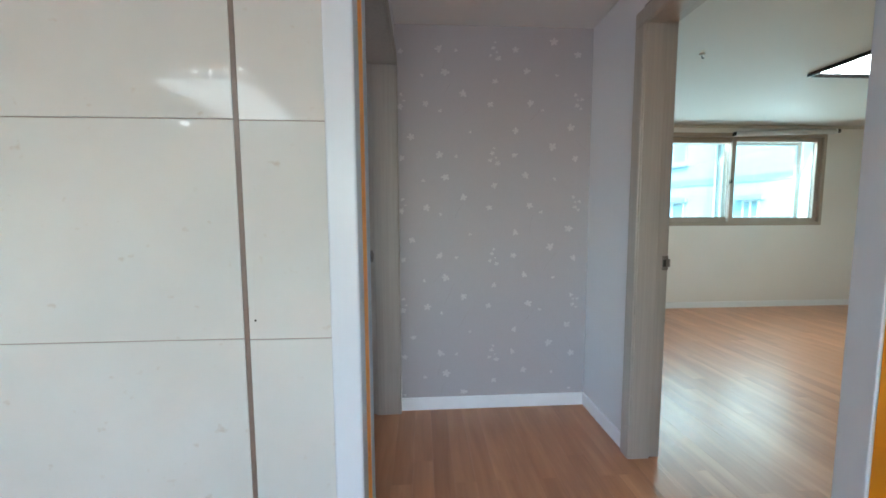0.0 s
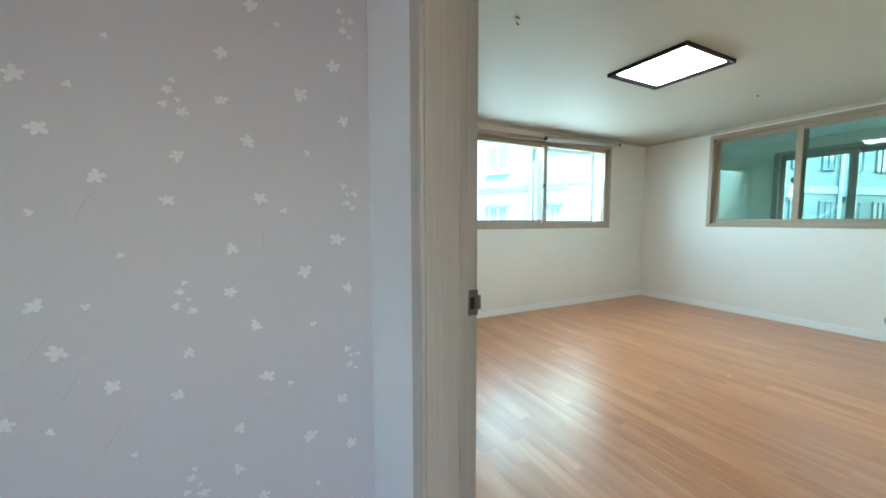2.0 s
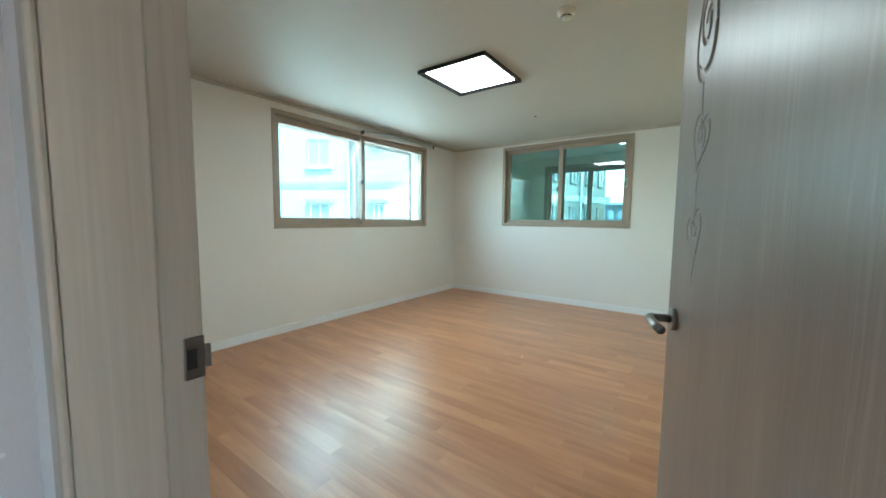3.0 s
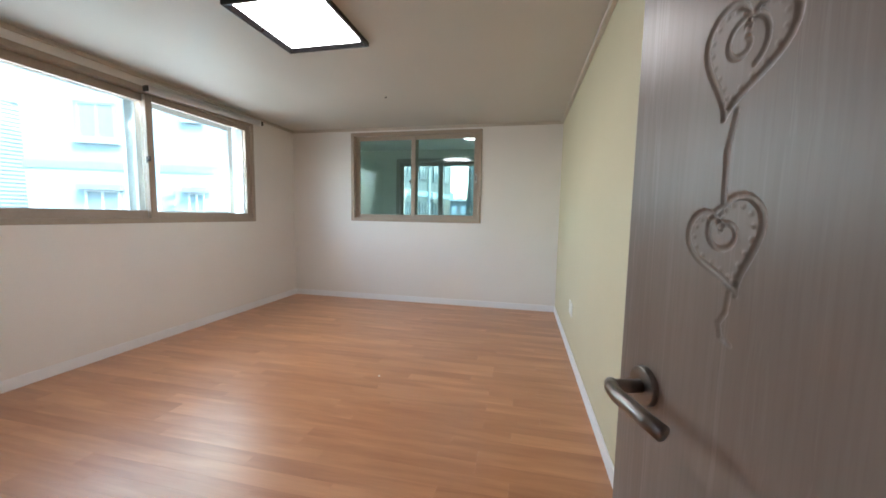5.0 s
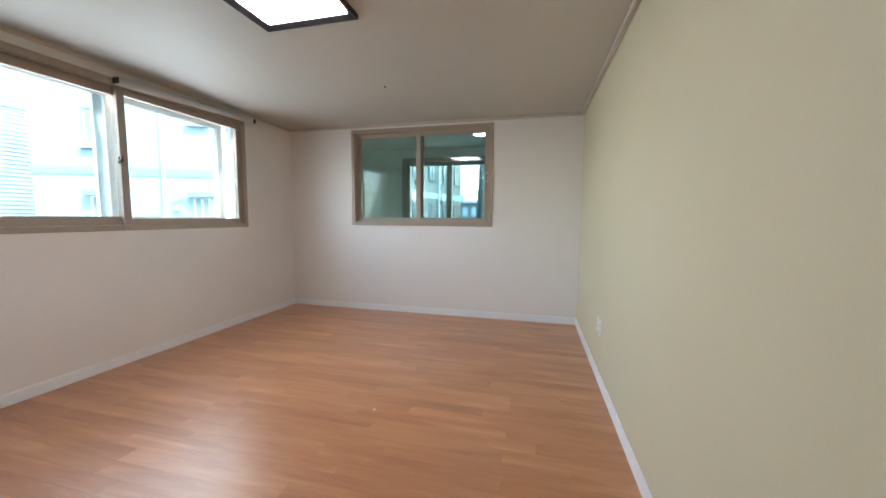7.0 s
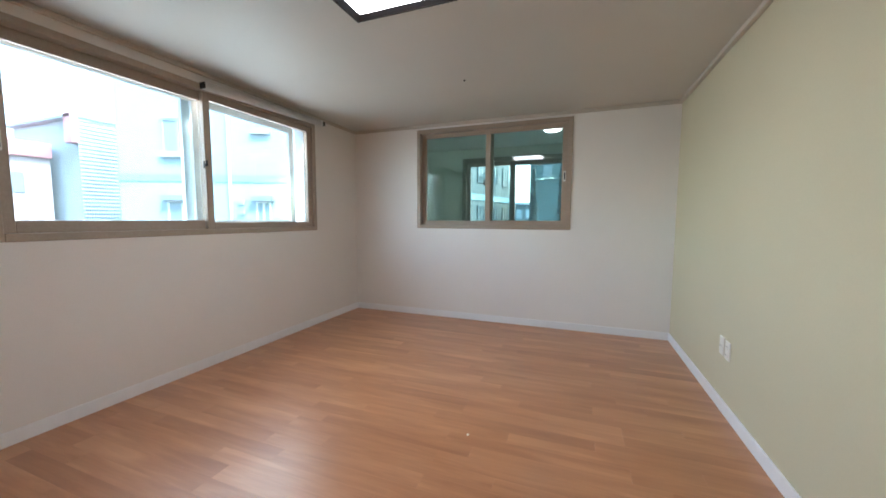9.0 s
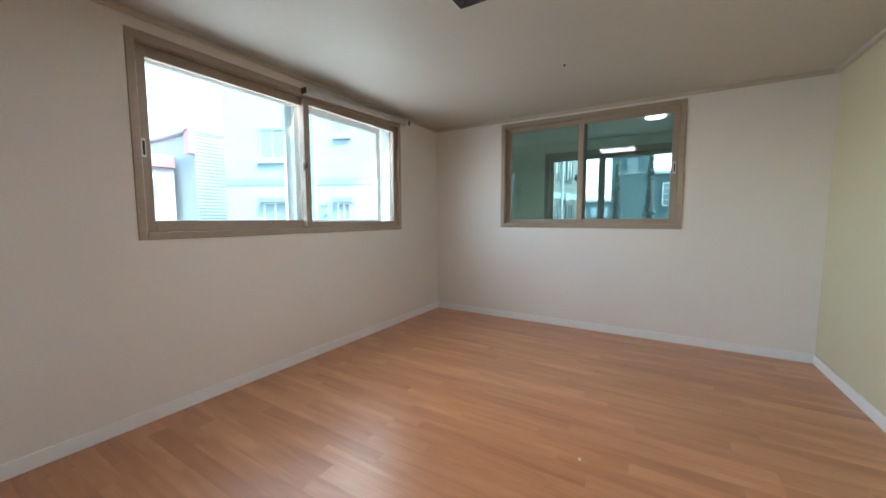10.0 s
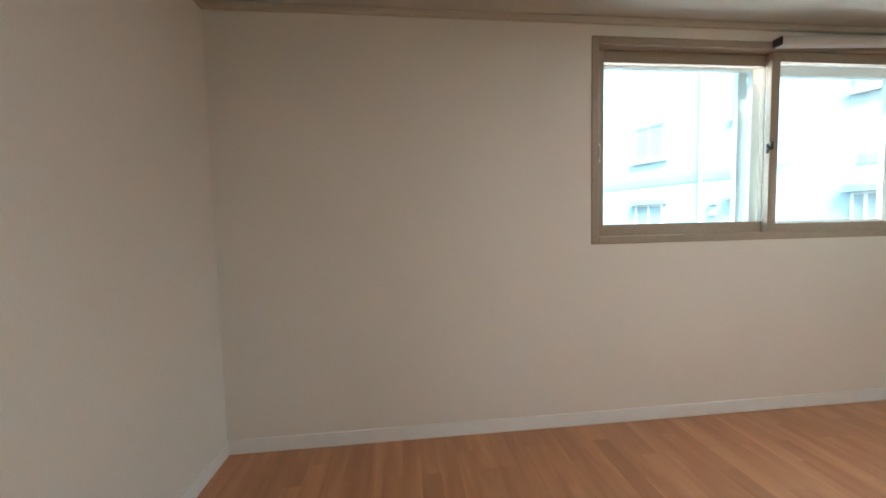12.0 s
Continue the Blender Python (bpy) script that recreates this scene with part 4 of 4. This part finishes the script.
for y0 in (3.06, 3.385):
    bx("bar", (17.93, y0, 1.63), (17.958, y0 + 0.03, 2.42), M_PVC, gw)

# low houses far behind the gap
for x0, y0, y1, zt, mat in ((46, 8.0, 11.5, 3.0, M_FACADE_SHADED), (49, 11.6, 16.5, 3.9, M_FACADE)):
    far = holder("distant_house", (x0 + 3, (y0 + y1) / 2, GZ), "pale distant house with small dark windows", "house", group="distant houses")
    bx("wall", (x0, y0, GZ), (x0 + 6, y1, zt), mat, far, 0.02)
    bx("roof", (x0 - 0.2, y0 - 0.04, zt + 0.002), (x0 + 6.2, y1 + 0.04, zt + 0.25), M_SILL, far)
    for k in range(3):
        for zb in (-1.2, 1.4):
            bx("window", (x0 - 0.05, y0 + 0.4 + 1.1 * k, zb), (x0 - 0.001, y0 + 1.0 + 1.1 * k, zb + 1.0), M_WINDARK, far)

# power cables and drainpipes on the block
for xa in (0.6, 3.7, 6.5):
    bm = bmesh.new()
    cyl(bm, (xa, -0.08, GZ), (xa, -0.08, 5.0), 0.05, 8)
    ob = new("drainpipe", finish("drainpipe", bm, M_SILL))
    ob.parent = b2


for pts in ([(0.4, 1.95), (1.1, 1.55), (1.9, 1.42), (2.7, 1.6), (3.6, 1.98)], [(3.7, 1.7), (4.6, 1.35), (5.6, 1.3), (6.5, 1.75)], [(0.5, 0.6), (0.9, 0.35), (1.5, 0.3), (2.3, 0.55)]):
    bm = bmesh.new()
    sweep(bm, [(x, -0.13, z) for x, z in pts], 0.013, 6)
    ob = new("cable", finish("cable", bm, M_SILL))
    ob.parent = b2
    tagged(ob, "pale drooping cable")
for xa, za in ((2.05, 0.35), (3.95, 1.95), (5.2, 0.3), (6.75, 2.0)):
    kid("meter_box", (xa, -0.16, za), (xa + 0.28, 0, za + 0.36), M_SILL, b2, 0.01)


def conifer(x, y, top, r, seed):
    """A narrow evergreen: tapered trunk, short limbs and many small clumps of needles."""
    rnd = random.Random(seed)
    o = holder("conifer", (x, y, GZ), "narrow dark green conifer between the houses", "tree", group="conifers")
    bm = bmesh.new()
    cyl(bm, (x, y, GZ), (x, y, top - 0.3), 0.12, 8, r2=0.02)
    part("trunk", bm, M_BARK, o)
    bm = bmesh.new()
    for k in range(3000):
        h = rnd.uniform(0, 1) ** 0.8
        z = GZ + 1.5 + (top - GZ - 1.5) * h
        a = rnd.uniform(0, 6.283)
        rr = r * (1.08 - h) * rnd.uniform(0.0, 1.0) ** 0.5 * (0.85 + 0.9 * noise.noise(Vector((2 * math.cos(a), 2 * math.sin(a) + seed, z * 2.6))))
        c = Vector((x + rr * math.cos(a), y + rr * math.sin(a), z))
        w_ = rnd.uniform(0.018, 0.042)
        d = Vector((math.cos(a), math.sin(a), rnd.uniform(-1.2, 0.5))) * w_ * 1.5
        sd = Vector((-math.sin(a), math.cos(a), rnd.uniform(-0.4, 0.4))) * w_
        up = Vector((0, 0, w_ * 0.7))
        q = [bm.verts.new(c + e) for e in (-d, sd, d, -sd, up)]
        for f in ((0, 1, 4), (1, 2, 4), (2, 3, 4), (3, 0, 4), (0, 3, 2, 1)):
            bm.faces.new([q[n_] for n_ in f])
    part("crown", bm, M_LEAF, o)


conifer(15.6, 4.62, 2.9, 0.44, 3)
conifer(15.2, 3.72, 3.3, 0.4, 8)

# a crumb of plaster left on the floor
bm = bmesh.new()
bmesh.ops.create_icosphere(bm, subdivisions=2, radius=0.009, matrix=Matrix.Translation((5.066, 3.726, 0.004)) @ Matrix.Diagonal((1.2, 0.8, 0.6, 1)))
for v in bm.verts:
    v.co += Vector((noise.noise(v.co * 190), noise.noise(v.co * 190 + Vector((5, 0, 0))), 0)) * 0.003
solid("plaster_crumb", bm, M_PLASTIC, "small white crumb of plaster on the floor", "crumb")

# ---- wood laminate boards (last) ----
PW, PL = 0.095, 0.92
board_cache = {}


def board(w_, l_):
    key = (round(w_, 3), round(l_, 3))
    if key not in board_cache:
        bm = bmesh.new()
        g = 0.0001
        box(bm, (g, g, -0.0085), (w_ - g, l_ - g, 0), 0.0003, seg=1)
        board_cache[key] = finish("board", bm, M_FLOOR)
    return board_cache[key]


def lay(parent, x0, x1, y_of, seed):
    r = random.Random(seed)
    k, x = 0, x0
    while x < x1 - 1e-3:
        w_ = min(PW, x1 - x)
        y0, y1 = y_of(x)
        y = y0
        first = (0.3, 0.62, 0.46, 0.77)[k * 3 % 4 if k % 5 else 1] if y1 - y0 > 0.4 else PL
        while y < y1 - 1e-3:
            l_ = min(first if y == y0 else PL, y1 - y)
            ob = new("plank", board(w_, l_))
            ob.location = (x, y, 0)
            ob.parent = parent
            y += l_
        x += PW
        k += 1


fl = holder("floor_boards", (4.9, 4.1, 0), "oak-coloured laminate boards with a satin sheen", "floor", "structure")
fl.location = (0, 0, 0)
lay(fl, XR, XW, lambda x: (YR, YN), 3)
lay(fl, XW, XE, lambda x: (YS, YN), 3)
fh = holder("floor_boards_hall", (0, 0, 0), "oak-coloured laminate boards in the hall", "floor", "structure")
lay(fh, HX0, HX1, lambda x: (0.6, HYN), 9)
lay(fh, HX1, XW, lambda x: (DY[0] - 0.01, DY[1] + 0.01), 4)
